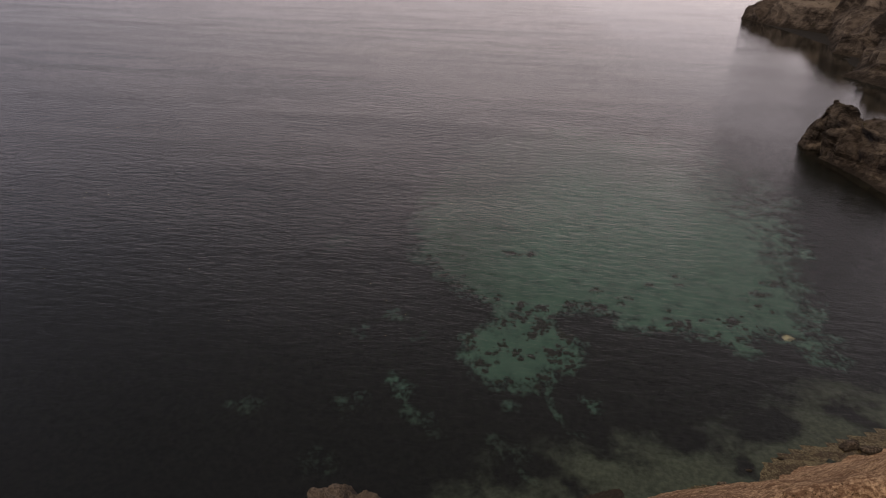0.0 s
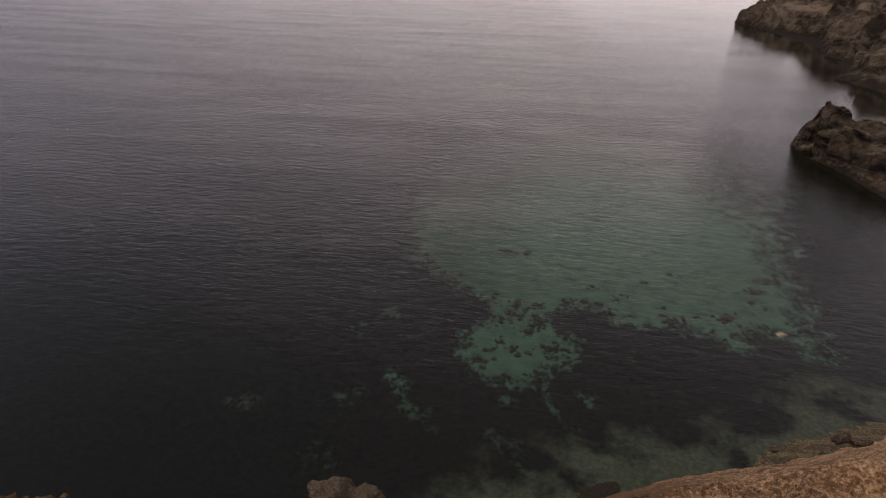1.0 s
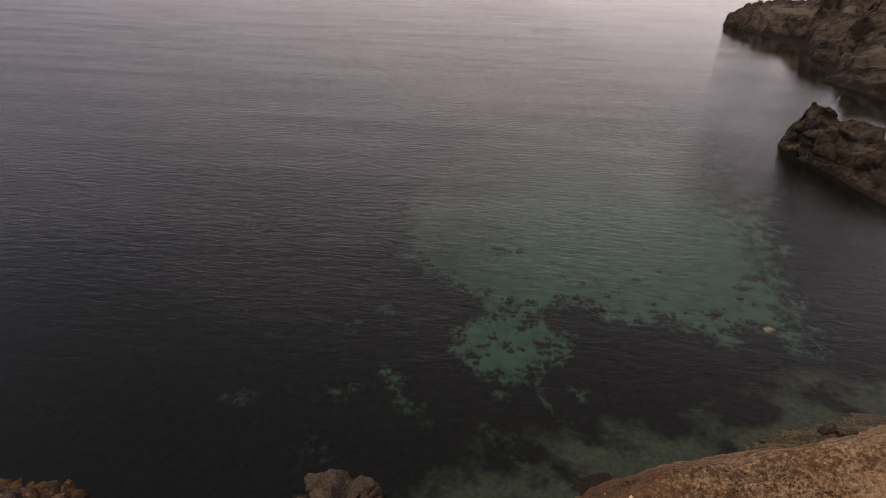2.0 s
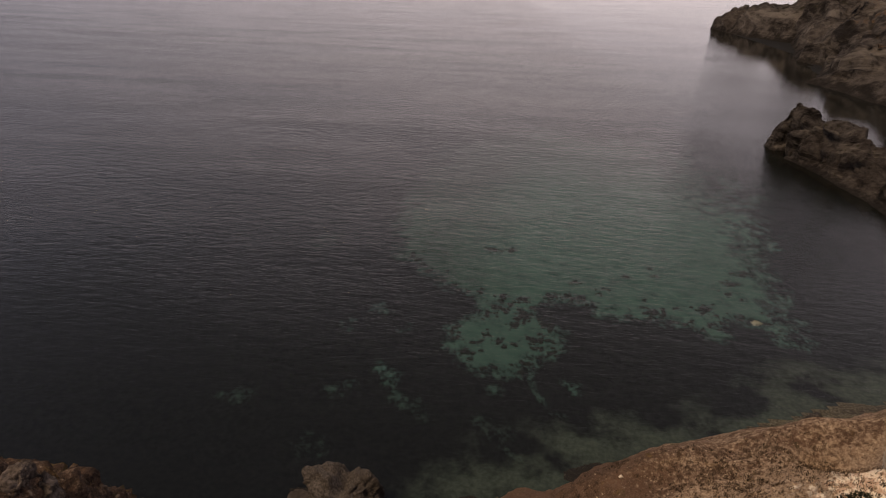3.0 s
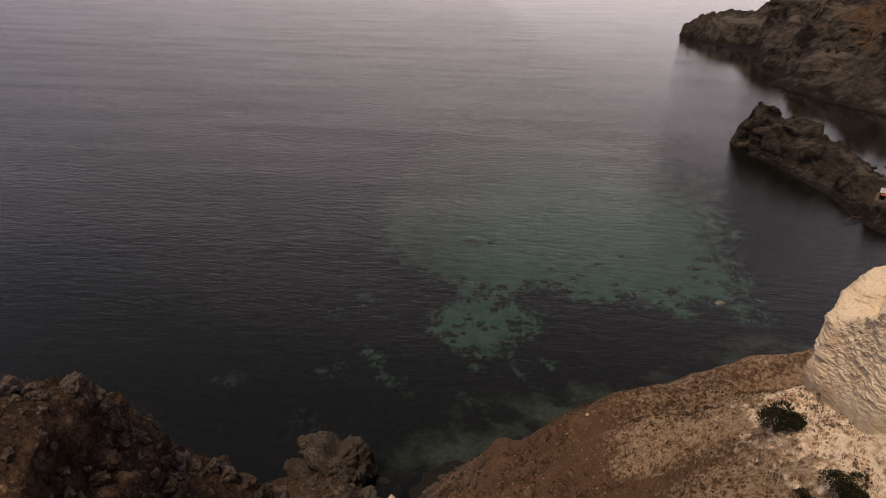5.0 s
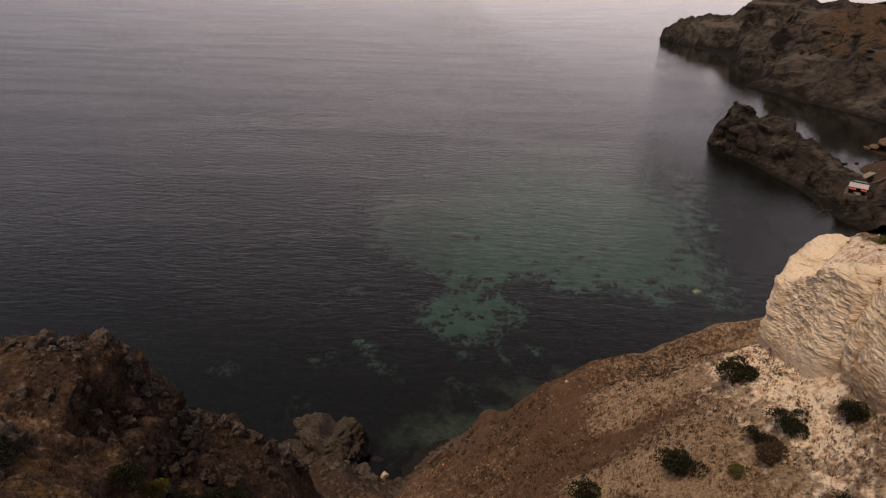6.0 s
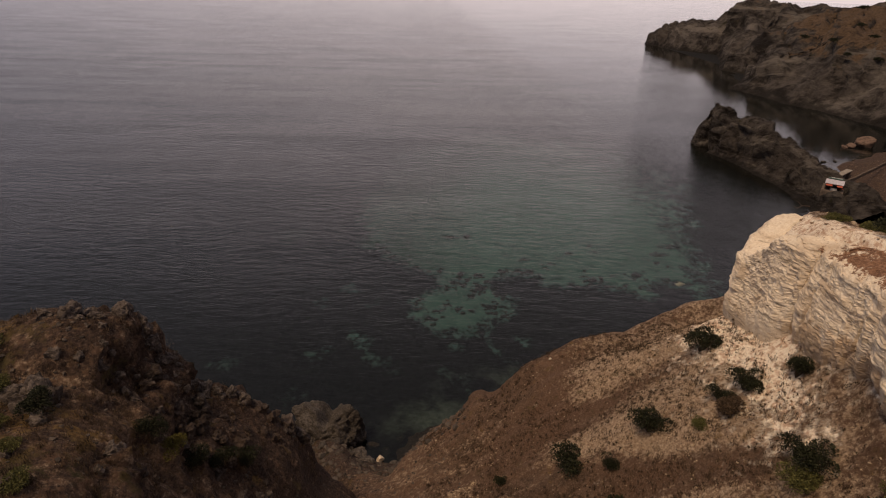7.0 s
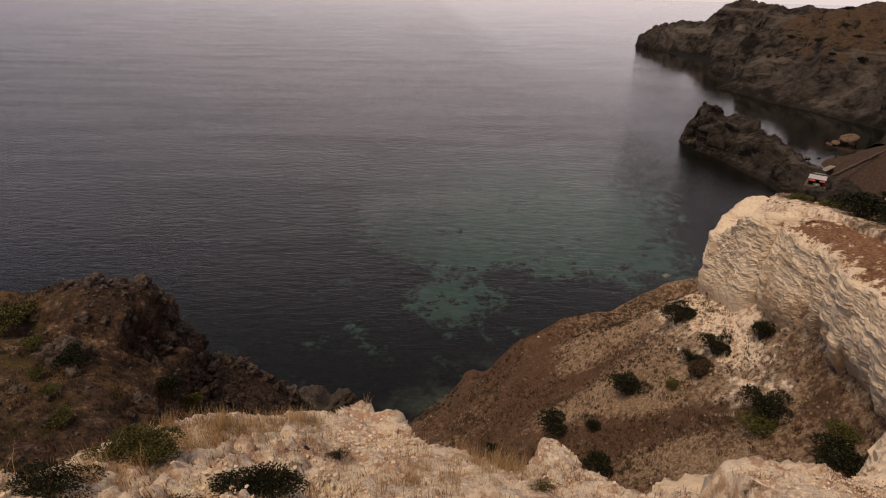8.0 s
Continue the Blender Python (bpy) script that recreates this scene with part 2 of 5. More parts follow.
def seabed_material():
    n = Nodes("seabed")
    fine, mid = n.noise(1.6, 6, 0.7), n.noise(0.35, 6, 0.65)
    sandy = n.attr("sand")
    mottle = n.sums("ADD", n.span(mid, 0.25, 0.75, -0.3, 0.3), n.span(fine, 0.25, 0.75, -0.35, 0.35))
    a = n.sums("ADD", sandy, n.sums("MULTIPLY", mottle, n.span(sandy, 0.0, 0.35, 0.12, 1.0)))
    sand = n.mix(n.span(mid, 0.3, 0.7), (0.069, 0.143, 0.132), (0.101, 0.188, 0.173))
    weed = n.mix(n.span(fine, 0.35, 0.65), (0.0075, 0.008, 0.0085), (0.0195, 0.020, 0.0202))
    # darker sand; to seaward this paints light fading through deeper water
    sand = n.mix(n.attr("sand_dim"), sand, (0.045, 0.06, 0.055))
    col = n.mix(n.span(a, 0.25, 0.85), weed, sand)
    b = n.sums("ADD", n.attr("shallow"), n.span(mid, 0.25, 0.75, -0.2, 0.2))
    pebbles = n.mix(n.span(fine, 0.3, 0.7), (0.080, 0.092, 0.084), (0.16, 0.18, 0.162))
    col = n.mix(n.span(b, 0.2, 1.0, 0.0, 0.85), col, pebbles)
    return n.done(col, 0.9, fine, 0.2, 0.6, 0.1)


def water_material():
    n = Nodes("sea_water")
    s = n.shader
    s.inputs["Base Color"].default_value = (0.100, 0.155, 0.154, 1)
    s.inputs["Transmission Weight"].default_value = 1.0
    s.inputs["IOR"].default_value = 1.333
    s.inputs["Roughness"].default_value = 0.05
    swell = n.noise(1.0, 3, 0.5, n.scaled(0.26, 0.72, 0.3, (0, 0, 20)), 0.4)
    ripple = n.noise(1.0, 4, 0.6, n.scaled(0.75, 2.1, 1.0, (0, 0, 24)), 0.6)
    gust = n.span(n.noise(0.012, 3, 0.5, n.scaled(1, 2.2, 1, (0, 0, -8))), 0.35, 0.65, 0.55, 1.0)
    chop = n.noise(1.0, 3, 0.5, n.scaled(0.045, 0.15, 0.1, (0, 0, 14)), 0.5)
    height = n.sums("ADD", n.sums("MULTIPLY", swell, 0.34), n.sums("MULTIPLY", n.sums("MULTIPLY", ripple, gust), 0.33))
    height = n.sums("ADD", height, n.sums("MULTIPLY", chop, 0.15))
    # calmer far out, behind the spit and under the shore
    apart = n.tree.nodes.new("ShaderNodeSeparateXYZ")
    n.link(n.where, apart.inputs[0])
    lee = n.sums("SUBTRACT", apart.outputs[0], n.sums("MULTIPLY", apart.outputs[1], 0.22))
    lee = n.sums("SUBTRACT", lee, n.span(apart.outputs[1], 500, 760, 0.0, 2000.0))
    calm = n.sums("MULTIPLY", n.span(apart.outputs[1], 180, 520, 1.0, 0.9), n.sums("MULTIPLY", n.span(apart.outputs[0], 34, 92, 1.0, 0.32), n.span(lee, 58, 98, 1.0, 0.17)))
    calm = n.sums("MULTIPLY", calm, n.span(apart.outputs[1], 34, 105, 0.3, 1.0))
    height = n.sums("MULTIPLY", height, calm)
    bump = n.tree.nodes.new("ShaderNodeBump")
    bump.inputs["Strength"].default_value, bump.inputs["Distance"].default_value = 1.0, 0.7
    n.link(height, bump.inputs["Height"])
    n.link(bump.outputs[0], s.inputs["Normal"])
    streak = n.noise(1.0, 5, 0.6, n.scaled(0.010, 0.07, 0.1, (0, 0, -6)), 0.5)
    n.link(n.sums("MULTIPLY", n.span(streak, 0.38, 0.66, 0.05, 0.11), n.span(lee, 40, 98, 1.0, 0.7)), s.inputs["Roughness"])
    return n.mat


def leaf_material(name, low, high):
    n = Nodes(name)
    col = n.mix(n.island(), low, high)
    col = n.mix(n.span(n.noise(2.0, 3), 0.35, 0.65, 0.0, 0.6), col, low)
    n.shader.inputs["Transmission Weight"].default_value = 0.0
    return n.done(col, 0.75, specular=0.25)


def plain_material(name, low, high, rough=0.7, scale=3.0, metal=0.0):
    n = Nodes(name)
    fine = n.noise(scale, 5, 0.65)
    n.shader.inputs["Metallic"].default_value = metal
    return n.done(n.mix(n.span(fine, 0.3, 0.7), low, high), rough, fine, 0.02, 0.4)


def seamed_rock_material(name, size, turn, wet, tone=1.0):
    """Brown cliff rock with slanting dark seams, dry grass on its easy slopes and a dark wet foot. size: of its features, against the headland's."""
    n = Nodes(name)
    seam = n.noise(0.11 / size, 7, 0.68, n.scaled(0.35, 0.35, 1.3, turn), 0.8)
    mid, fine, broad = n.noise(0.28 / size, 7, 0.7), n.noise(1.3 / size, 6, 0.7), n.noise(0.022 / size, 4, 0.55)
    rock = n.mix(n.span(mid, 0.32, 0.68), (0.036, 0.029, 0.026), (0.25, 0.222, 0.198))
    rock = n.mix(n.span(broad, 0.45, 0.62, 0.0, 0.45), rock, (0.13, 0.107, 0.092))
    rock = n.mix(n.span(seam, 0.36, 0.47, 0.9, 0.0), rock, (0.018, 0.014, 0.011))
    rock = n.mix(n.span(seam, 0.53, 0.64, 0.0, 0.7), rock, (0.42, 0.375, 0.325))
    rock = n.mix(1.0, rock, (tone, tone, tone), "MULTIPLY")
    turf = n.mix(n.span(fine, 0.35, 0.65), (0.070, 0.047, 0.030), (0.150, 0.103, 0.066))
    grown = n.sums("ADD", n.attr("turf"), n.span(mid, 0.25, 0.75, -0.4, 0.4))
    col = n.mix(n.span(grown, 0.35, 0.7), rock, turf)
    col = n.mix(n.span(n.noise(0.33 / size, 3), 0.28, 0.36, 0.8, 0.0), col, (0.03, 0.028, 0.014))
    sep = n.tree.nodes.new("ShaderNodeSeparateXYZ")
    n.link(n.where, sep.inputs[0])
    edge = n.sums("ADD", sep.outputs[2], n.span(mid, 0.2, 0.8, -0.5 * wet, 0.5 * wet))
    col = n.mix(n.span(edge, 0.2 * wet, wet, 0.85, 0.0), col, (0.016, 0.014, 0.012))
    height = n.sums("ADD", n.sums("MULTIPLY", seam, 2.0), n.sums("ADD", mid, n.sums("MULTIPLY", fine, 0.4)))
    return n.done(col, 0.95, height, 1.5 * size, 1.0, 0.15)


EARTH = ground_material()
CHALK = limestone_material("pale_limestone", (0.74, 0.62, 0.465), (0.92, 0.825, 0.665), (0.56, 0.42, 0.28))
HEADROCK = seamed_rock_material("headland_rock", 1.9, (28, -38, 25), 5.5, 0.46)
SPITROCK = seamed_rock_material("spit_rock", 0.7, (15, 35, 70), 1.8, 0.34)
SHOREROCK = rock_material("shore_rock", (0.045, 0.038, 0.032), (0.25, 0.218, 0.19), (0.105, 0.088, 0.073), 0.9, (10, 15, 0), 0.7, 0.4)
CRAG = rock_material("hill_rock", (0.036, 0.027, 0.023), (0.31, 0.255, 0.215), (0.085, 0.056, 0.042), 0.9, (0, 40, 10))
BED = seabed_material()
WATER = water_material()
JUNIPER = leaf_material("juniper_leaf", (0.012, 0.014, 0.008), (0.042, 0.046, 0.019))
OLIVE = leaf_material("olive_leaf", (0.05, 0.052, 0.016), (0.20, 0.19, 0.065))
YELLOWLEAF = leaf_material("yellow_leaf", (0.10, 0.09, 0.02), (0.24, 0.20, 0.05))
DRYLEAF = leaf_material("dry_twigs", (0.05, 0.034, 0.022), (0.14, 0.095, 0.06))
STRAW = leaf_material("dry_grass_blade", (0.36, 0.25, 0.12), (0.62, 0.46, 0.27))
DULLSTRAW = leaf_material("faded_grass_blade", (0.13, 0.085, 0.045), (0.29, 0.20, 0.105))
DARKHERB = leaf_material("dark_herb", (0.025, 0.018, 0.011), (0.085, 0.058, 0.032))
HERB = leaf_material("dry_herb", (0.12, 0.05, 0.03), (0.32, 0.15, 0.085))
TWIG = plain_material("twig_bark", (0.05, 0.035, 0.025), (0.11, 0.08, 0.06), 0.9, 20)

# ---- the lie of the land ----
COAST = [(-900, 90), (-300, 60), (-120, 36), (-60, 26), (-34, 25), (-24, 27), (-17, 31), (-11, 31), (-7, 29), (-3, 28.5), (1, 32), (7.5, 34.4),
         (16.5, 37.8), (22, 38.2), (28, 40.0), (38, 45.8), (45, 47.7), (50, 50), (59, 52), (70, 58), (81, 68), (92, 81), (102, 93), (106, 104), (114, 122), (126, 146), (146, 158), (170, 176),
         (183, 192), (180, 209), (177, 233), (171, 249), (168, 276), (164, 292), (176, 306), (204, 352), (196, 368), (228, 440), (236, 463), (218, 495),
         (213, 546), (212, 562), (226, 582), (300, 560), (480, 500), (900, 470)]
LAND_RING = COAST + [(900, -900), (-900, -900)]
# the limestone rim round the head of the gully: place, height of foot and of top
RIM = [(-9.0, -30), (-5.6, -20), (-4.1, -15.6), (-3.6, -13.7), (-2.5, -11.1), (-1.2, -9.7), (0.5, -10.1), (1.3, -12.3), (2.1, -10.4), (3.3, -10.2),
       (3.7, -13.3), (4.3, -13.5), (4.7, -11.5), (6.3, -11.0), (8.6, -11.3), (13.2, -9.6), (18.2, -6.2), (19.9, -2.4), (20.4, 1.2), (21.2, 5.6), (21.8, 10.3), (22.0, 14.0), (22.15, 16.3),
       (23.4, 17.6), (26.0, 19.1), (29, 20.6), (36, 25), (46, 32), (60, 46), (80, 66), (100, 78), (160, 110), (400, 160)]
RIM_RING = RIM + [(400, -900), (-9, -900)]


def plateau(x, y):
    top = 34.2 + 0.16 * (18 - y) + 0.05 * (20 - x) + np.minimum(0.45 * np.maximum(0, -11 - y), 3.2) + 0.45 * ramp(-y, 5, 10)
    top = top + 0.3 * np.clip(-x - 0.5, 0, 4) * ramp(-y, 5, 10)
    top = np.where(x > 24, top - 0.16 * np.minimum(x - 24, 14), top)
    top = top - 0.13 * np.clip(x - 1, 0, 8) * ramp(-y, 5, 10)
    top = top + 0.26 * ramp(x, 4.2, 4.9) * (1 - ramp(x, 12, 15)) * ramp(-y, 8, 10)
    # the rim dips towards its seaward corner
    top = top + 0.9 * ramp(y, -4, 4) * (1 - ramp(x, 26, 34)) - 3.5 * (1 - ramp(x + 0.3 * (17 - y), 21.3, 26)) * ramp(y, 11, 16)
    return np.clip(top, 30, 47)


def land(x, y):
    """Height of the ground, without the limestone rim's step; below the sea this is its floor."""
    off, along = line_distance(x, y, COAST)
    d = np.where(inside(x, y, LAND_RING), off, -off)
    d = d + 1.6 * layered(x, y, 0, 11, 4)
    runnel = 0.55 * (ridged(x * 0.3 + 0.5 * layered(x, y, 1, 5, 2), y, 2.0, 3.2, 4) - 0.6)
    rim, _ = line_distance(x, y, RIM[12:24])
    # two slopes meet in the gully
    east = 13.1 + 0.75 * (x - 2) + 0.25 * np.maximum(0, 15 - y) - 0.5 * ramp(y, 16, 21)
    east = east + runnel - 0.52 * np.maximum(0, y - 16.8) * ramp(x, 12.5, 18)
    east = np.minimum(east + 1.0 * np.exp(-((x - 14.6) ** 2) / 7 - ((y - 9) ** 2) / 9) - 0.9 * np.exp(-((x - 11) ** 2) / 5 - ((y - 5) ** 2) / 6), 37)
    east = east + 1.0 * np.exp(-((x - 9.2) ** 2) / 5 - ((y - 22.0) ** 2) / 14) - 2.6 * np.exp(-((x - 6.4) ** 2) / 2 - ((y - 25.0) ** 2) / 12)
    east = east - 2.1 * np.exp(-((y - 19.4) ** 2) / 4) * ramp(x, 19, 21.5)
    east = east + 2.2 * np.exp(-rim / 0.9) * (1 - ramp(y, 9, 13)) * ramp(y, -8, -4)
    west = 20.5 + np.where(x < -8.3, 1.5, 2.0) * (-8.3 - x) + 0.4 * (11.6 - y) - 2.0 * np.exp(-((y - 4.5) ** 2) / 9.0)
    west = west - 2.2 * np.exp(-((x + 13.6) ** 2) / 1.6) * ramp(y, 8.5, 10.5)
    west = west - 2.2 * np.maximum(0, y - 11.1 - 0.38 * np.clip(x + 12, -4, 4))
    west = west - 1.7 * np.exp(-((x + 12.3) ** 2) / 3 - ((y - 9.2) ** 2) / 3) + 0.7 * ramp(-x, 10, 13) * (1 - ramp(y, 3, 6))
    west = softmin(west, 31.9 + 0.12 * (2 - y) - 1.2 * np.maximum(0, y - 9.5), 3.0)
    floor = -0.5 + np.clip(27 - y, 0, 60) * 0.62
    slopes = np.maximum(np.maximum(east, west), floor)
    slopes = slopes + 1.4 * np.exp(-((slopes - floor) ** 2) / 18)
    # the rocky knoll over the sea
    knoll = 32.8 - 0.065 * (x + 17.6) ** 2 - 0.12 * (y - 6.8) ** 2 - 0.8 * np.maximum(0, y - 8.3)
    knoll = knoll - 3.6 * np.maximum(0, x + 14.8)
    slopes = np.maximum(slopes, knoll)
    # the seaward fall
    fall = 1.40 - 0.45 * ramp(-x, 0.5, 3.5) + 0.38 * ramp(-x, 6.5, 9) + 0.60 * ramp(-x, 11.8, 15.5)
    fall = fall + 0.2 * ramp(x, 3, 6) * (1 - ramp(x, 46, 56)) - 0.95 * ramp(x, 62, 95) + 0.35 * ramp(y, 180, 230)
    cliff = fall * np.maximum(d, 0) ** 1.0
    far = ramp(x, 120, 175) * ramp(y, 120, 190)
    slopes = slopes * (1 - far) + 60 * far
    cliff = cliff - 3.2 * np.exp(-((x - 7.8) ** 2) / 3 - ((y - 27.5) ** 2) / 16)
    h = softmin(cliff, slopes, 1.6)
    h = h - 1.0 * np.exp(-((x - 21.8) ** 2) / 3 - ((y - 19.8) ** 2) / 5)
    # the long headland: a sloping face up to a level top, lower at its end
    crest = 39.5 - 17.0 * ramp(y - 0.25 * (x - 220), 484, 506) - 5 * ramp(y, 520, 575) + 3 * layered(x, y, 3, 120, 3)
    face = crest * (1 - np.exp(-np.maximum(d, 0) / (34.0 - 24 * ramp(y, 450, 530))))
    face = face + 17.0 * (ridged(x * 0.8 - y * 0.6, (x * 0.6 + y * 0.8) * 0.35, 1, 52, 6, 0.6) - 0.58) * ramp(d, 0, 14) * (1 - 0.75 * ramp(d, 70, 130))
    face = face + 15.0 * np.exp(-(((x - 272) / 22) ** 2) - ((y - 470) / 24) ** 2) * ramp(d, 2, 14)
    h = h * (1 - far) + np.maximum(face, 0) * far
    rough = 0.55 * layered(x, y, 1.0, 5.0, 5) + 0.10 * layered(x, y, 4.0, 0.9, 3)
    h = h + rough * ramp(h, 0.3, 4)
    return np.where(d > 0, h, np.maximum(0.16 * d, -3.0))


def ground_height(x, y):
    """The ground with the limestone rim's upper level."""
    x, y = np.asarray(x, float), np.asarray(y, float)
    low = land(x, y)
    off, _ = line_distance(x, y, RIM)
    up = inside(x, y, RIM_RING)
    d_up = np.where(up, off, -off)
    top = plateau(x, y) + 0.45 * layered(x, y, 2.0, 3.0, 5) + 0.12 * layered(x, y, 5.0, 0.7, 4) + (0.04 * blocks(x, y, 0.0, 0.62) + 0.06 * blocks(x, y, 0.0, 0.26, 2) + 0.06 * blocks(x, y, 0.0, 0.14, 5) + 0.16 * ridged(x, y, 3.0, 0.4, 4, 0.7)) * ramp(-y, 4, 8) * ramp(d_up, 0.3, 1.2) * (0.45 + 0.9 * ramp(layered(x, y, 12.0, 2.4, 3), -0.15, 0.3))
    sea, _ = line_distance(x, y, COAST)
    top = np.minimum(top, np.where(x > 60, 0.45, 3.0) * sea + 2)
    far = ramp(x, 120, 175) * ramp(y, 120, 190)
    step = ramp(d_up - 0.9 * (1 - ramp(y, 7, 13)) * ramp(x, 10, 14), -0.1, 0.9) * (1 - far)
    return low * (1 - step) + np.maximum(top, low - 3) * step

# ---- sea and sea floor ----
def build_water():
    rings = np.concatenate([[0.0], np.geomspace(30, 4700, 40)])
    turns = np.linspace(0, 2 * np.pi, 97)
    r, a = np.meshgrid(rings, turns, indexing="ij")
    verts = np.stack([20 + r * np.cos(a), 60 + r * np.sin(a), 0 * r], -1).reshape(-1, 3)
    water = put("water", mesh_of("water", verts, grid_faces(len(rings), len(turns))[:, ::-1]), WATER, None,
                "calm dark sea with fine ripples under a pale evening sky", "sea", kind="structure")
    water.visible_shadow = False
    return water


SAND = [(-13.4, 87.3), (-10.1, 82.7), (-4.6, 77.7), (1.3, 74.2), (3.6, 72.6), (1.5, 69.3), (-2.6, 65.1), (-2.8, 61.8), (0.2, 58.6), (1.9, 54.9), (6.4, 55.0), (11.1, 58.4),
        (14.5, 61.9), (14.9, 65.7), (12.6, 68.1), (10.7, 70.4), (13.1, 73.2), (17.7, 74.5), (21.0, 72.7), (24.0, 70.5), (29.8, 69.7), (34.8, 70.1), (38.1, 67.6), (41.7, 70.7),
        (46.4, 72.2), (47.7, 67.8), (49.8, 68.1), (52.1, 78.6), (54.5, 89.3), (59.6, 105.2), (63, 130), (60, 165), (21.9, 185), (-8, 165), (-15, 122), (-14.5, 99.6)]
# pale drifts among the weed: place and radius; and thin curling ones: line and width
WISPS = [(-28.2, 47.5, 2.2), (-31.2, 47.4, 1.6), (-16.3, 48.7, 2.4), (-14.5, 50.5, 1.8), (-11.7, 54.6, 2.0), (-9.4, 52.7, 2.2), (-6.2, 48.3, 2.2), (-4.5, 45.8, 1.8), (-8.4, 49.4, 1.6), (2.9, 46.0, 2.0),
         (4.9, 44.2, 2.2), (-17.7, 63.5, 2.2), (-13.5, 68.5, 2.4), (-9.3, 64.1, 2.0), (15.0, 53.2, 1.6), (4.2, 51.6, 1.6), (-17, 39.5, 3.0), (-30, 94, 5.0)]
CURLS = [([(9.0, 54.3), (10.2, 51.0), (11.4, 48.5), (14.8, 46.8)], 0.7), ([(1.9, 46.7), (3.3, 43.6), (5.5, 41.2), (7.9, 39.7)], 0.6), ([(13.4, 55.0), (15.4, 52.6)], 0.6), ([(46.4, 71.0), (48.6, 67.0), (51.5, 65.5)], 0.8)]


def build_seabed():
    xs = steps((-3000, -200, 200), (-200, -60, 10), (-60, 90, 0.6), (90, 260, 6), (260, 3200, 180))
    ys = steps((-40, 24, 8), (24, 100, 0.6), (100, 200, 1.2), (200, 320, 6), (320, 4400, 200))
    x, y = np.meshgrid(xs, ys)
    off, _ = line_distance(x, y, COAST)
    d = np.where(inside(x, y, LAND_RING), off, -off)
    out = -d
    deep = 2.2 + 7.0 * ramp(-x + 0.3 * (y - 50), 22, 60) + 5.0 * ramp(y, 105, 170)
    z = -np.clip(0.16 * out, -0.5, None)
    z = np.maximum(z, -deep)
    z = z + 0.25 * layered(x, y, 0, 9, 4) * ramp(out, 0, 6)
    edge, _ = line_distance(x, y, SAND + SAND[:1])
    distant = ramp(y, 84, 135)
    sand = np.where(inside(x, y, SAND), edge, -edge) + (2.2 + 7.0 * distant) * layered(x, y, 7, 6, 5, 0.65)
    sand = np.clip(0.5 + sand * (0.17 - 0.13 * distant) * (1 - 0.55 * ramp(x, 42, 52)), 0, 1)
    # a grey fringe of half-buried weed to seaward and to the west
    fringe = 0.30 * np.exp(-np.maximum(edge - 2, 0) / 7) * (~inside(x, y, SAND)) * ramp(x - 0.2 * y, -26, -10) * np.clip(0.6 + 1.3 * layered(x, y, 2, 6, 4), 0, 1) * ramp(-x, -8, 12)
    sand = np.maximum(sand, fringe)
    for wx, wy, wr in WISPS:
        blot = np.exp(-((x - wx) ** 2 + (y - wy) ** 2) / wr**2)
        sand = np.maximum(sand, blot * np.clip(1.15 * ridged(x, y, 3, 2.6, 5, 0.65) - 0.26, 0, 0.48))
    for line, wide in CURLS:
        near, _ = line_distance(x + 0.8 * layered(x, y, 1, 3, 3), y + 0.8 * layered(x, y, 5, 3, 3), line)
        sand = np.maximum(sand, 0.52 * np.exp(-((near / wide) ** 2)))
    me = mesh_of("seabed", np.stack([x, y, z], -1).reshape(-1, 3), grid_faces(len(ys), len(xs)))
    give(me, "sand", sand)
    # towards the beach the floor turns to grey shingle
    drift = np.clip(0.62 + 1.1 * layered(x, y, 6, 6.5, 5, 0.6), 0, 1)
    shallow = ramp(-out, -17, -2) * ramp(x, -14, 10) * (1 - ramp(x, 58, 80)) + 0.35 * np.exp(-((x - 16) / 11) ** 2 - ((y - 42) / 6) ** 2) + 0.35 * np.exp(-((x - 48) / 8) ** 2 - ((y - 59) / 6) ** 2) + 0.22 * ramp(-out, -12, -2) * ramp(x, -34, -14)
    give(me, "shallow", shallow * drift)
    # light lost in deeper water, painted as darker sand seaward; dulled west and inshore too
    give(me, "sand_dim", np.clip(0.75 * ramp(y, 100, 170) + 0.8 * (1 - ramp(y, 46, 56)) + 0.7 * (1 - ramp(x - 0.1 * y, -18, 8)) * ramp(y, 70, 80) + 0.25 * layered(x, y, 4, 20, 3), 0, 0.93))
    return put("seabed", me, BED, None, "sandy sea floor with dark weed beds", "sea floor", kind="structure")


# ---- the hillside ----
HEAD_X, HEAD_Y = 150.0, 150.0


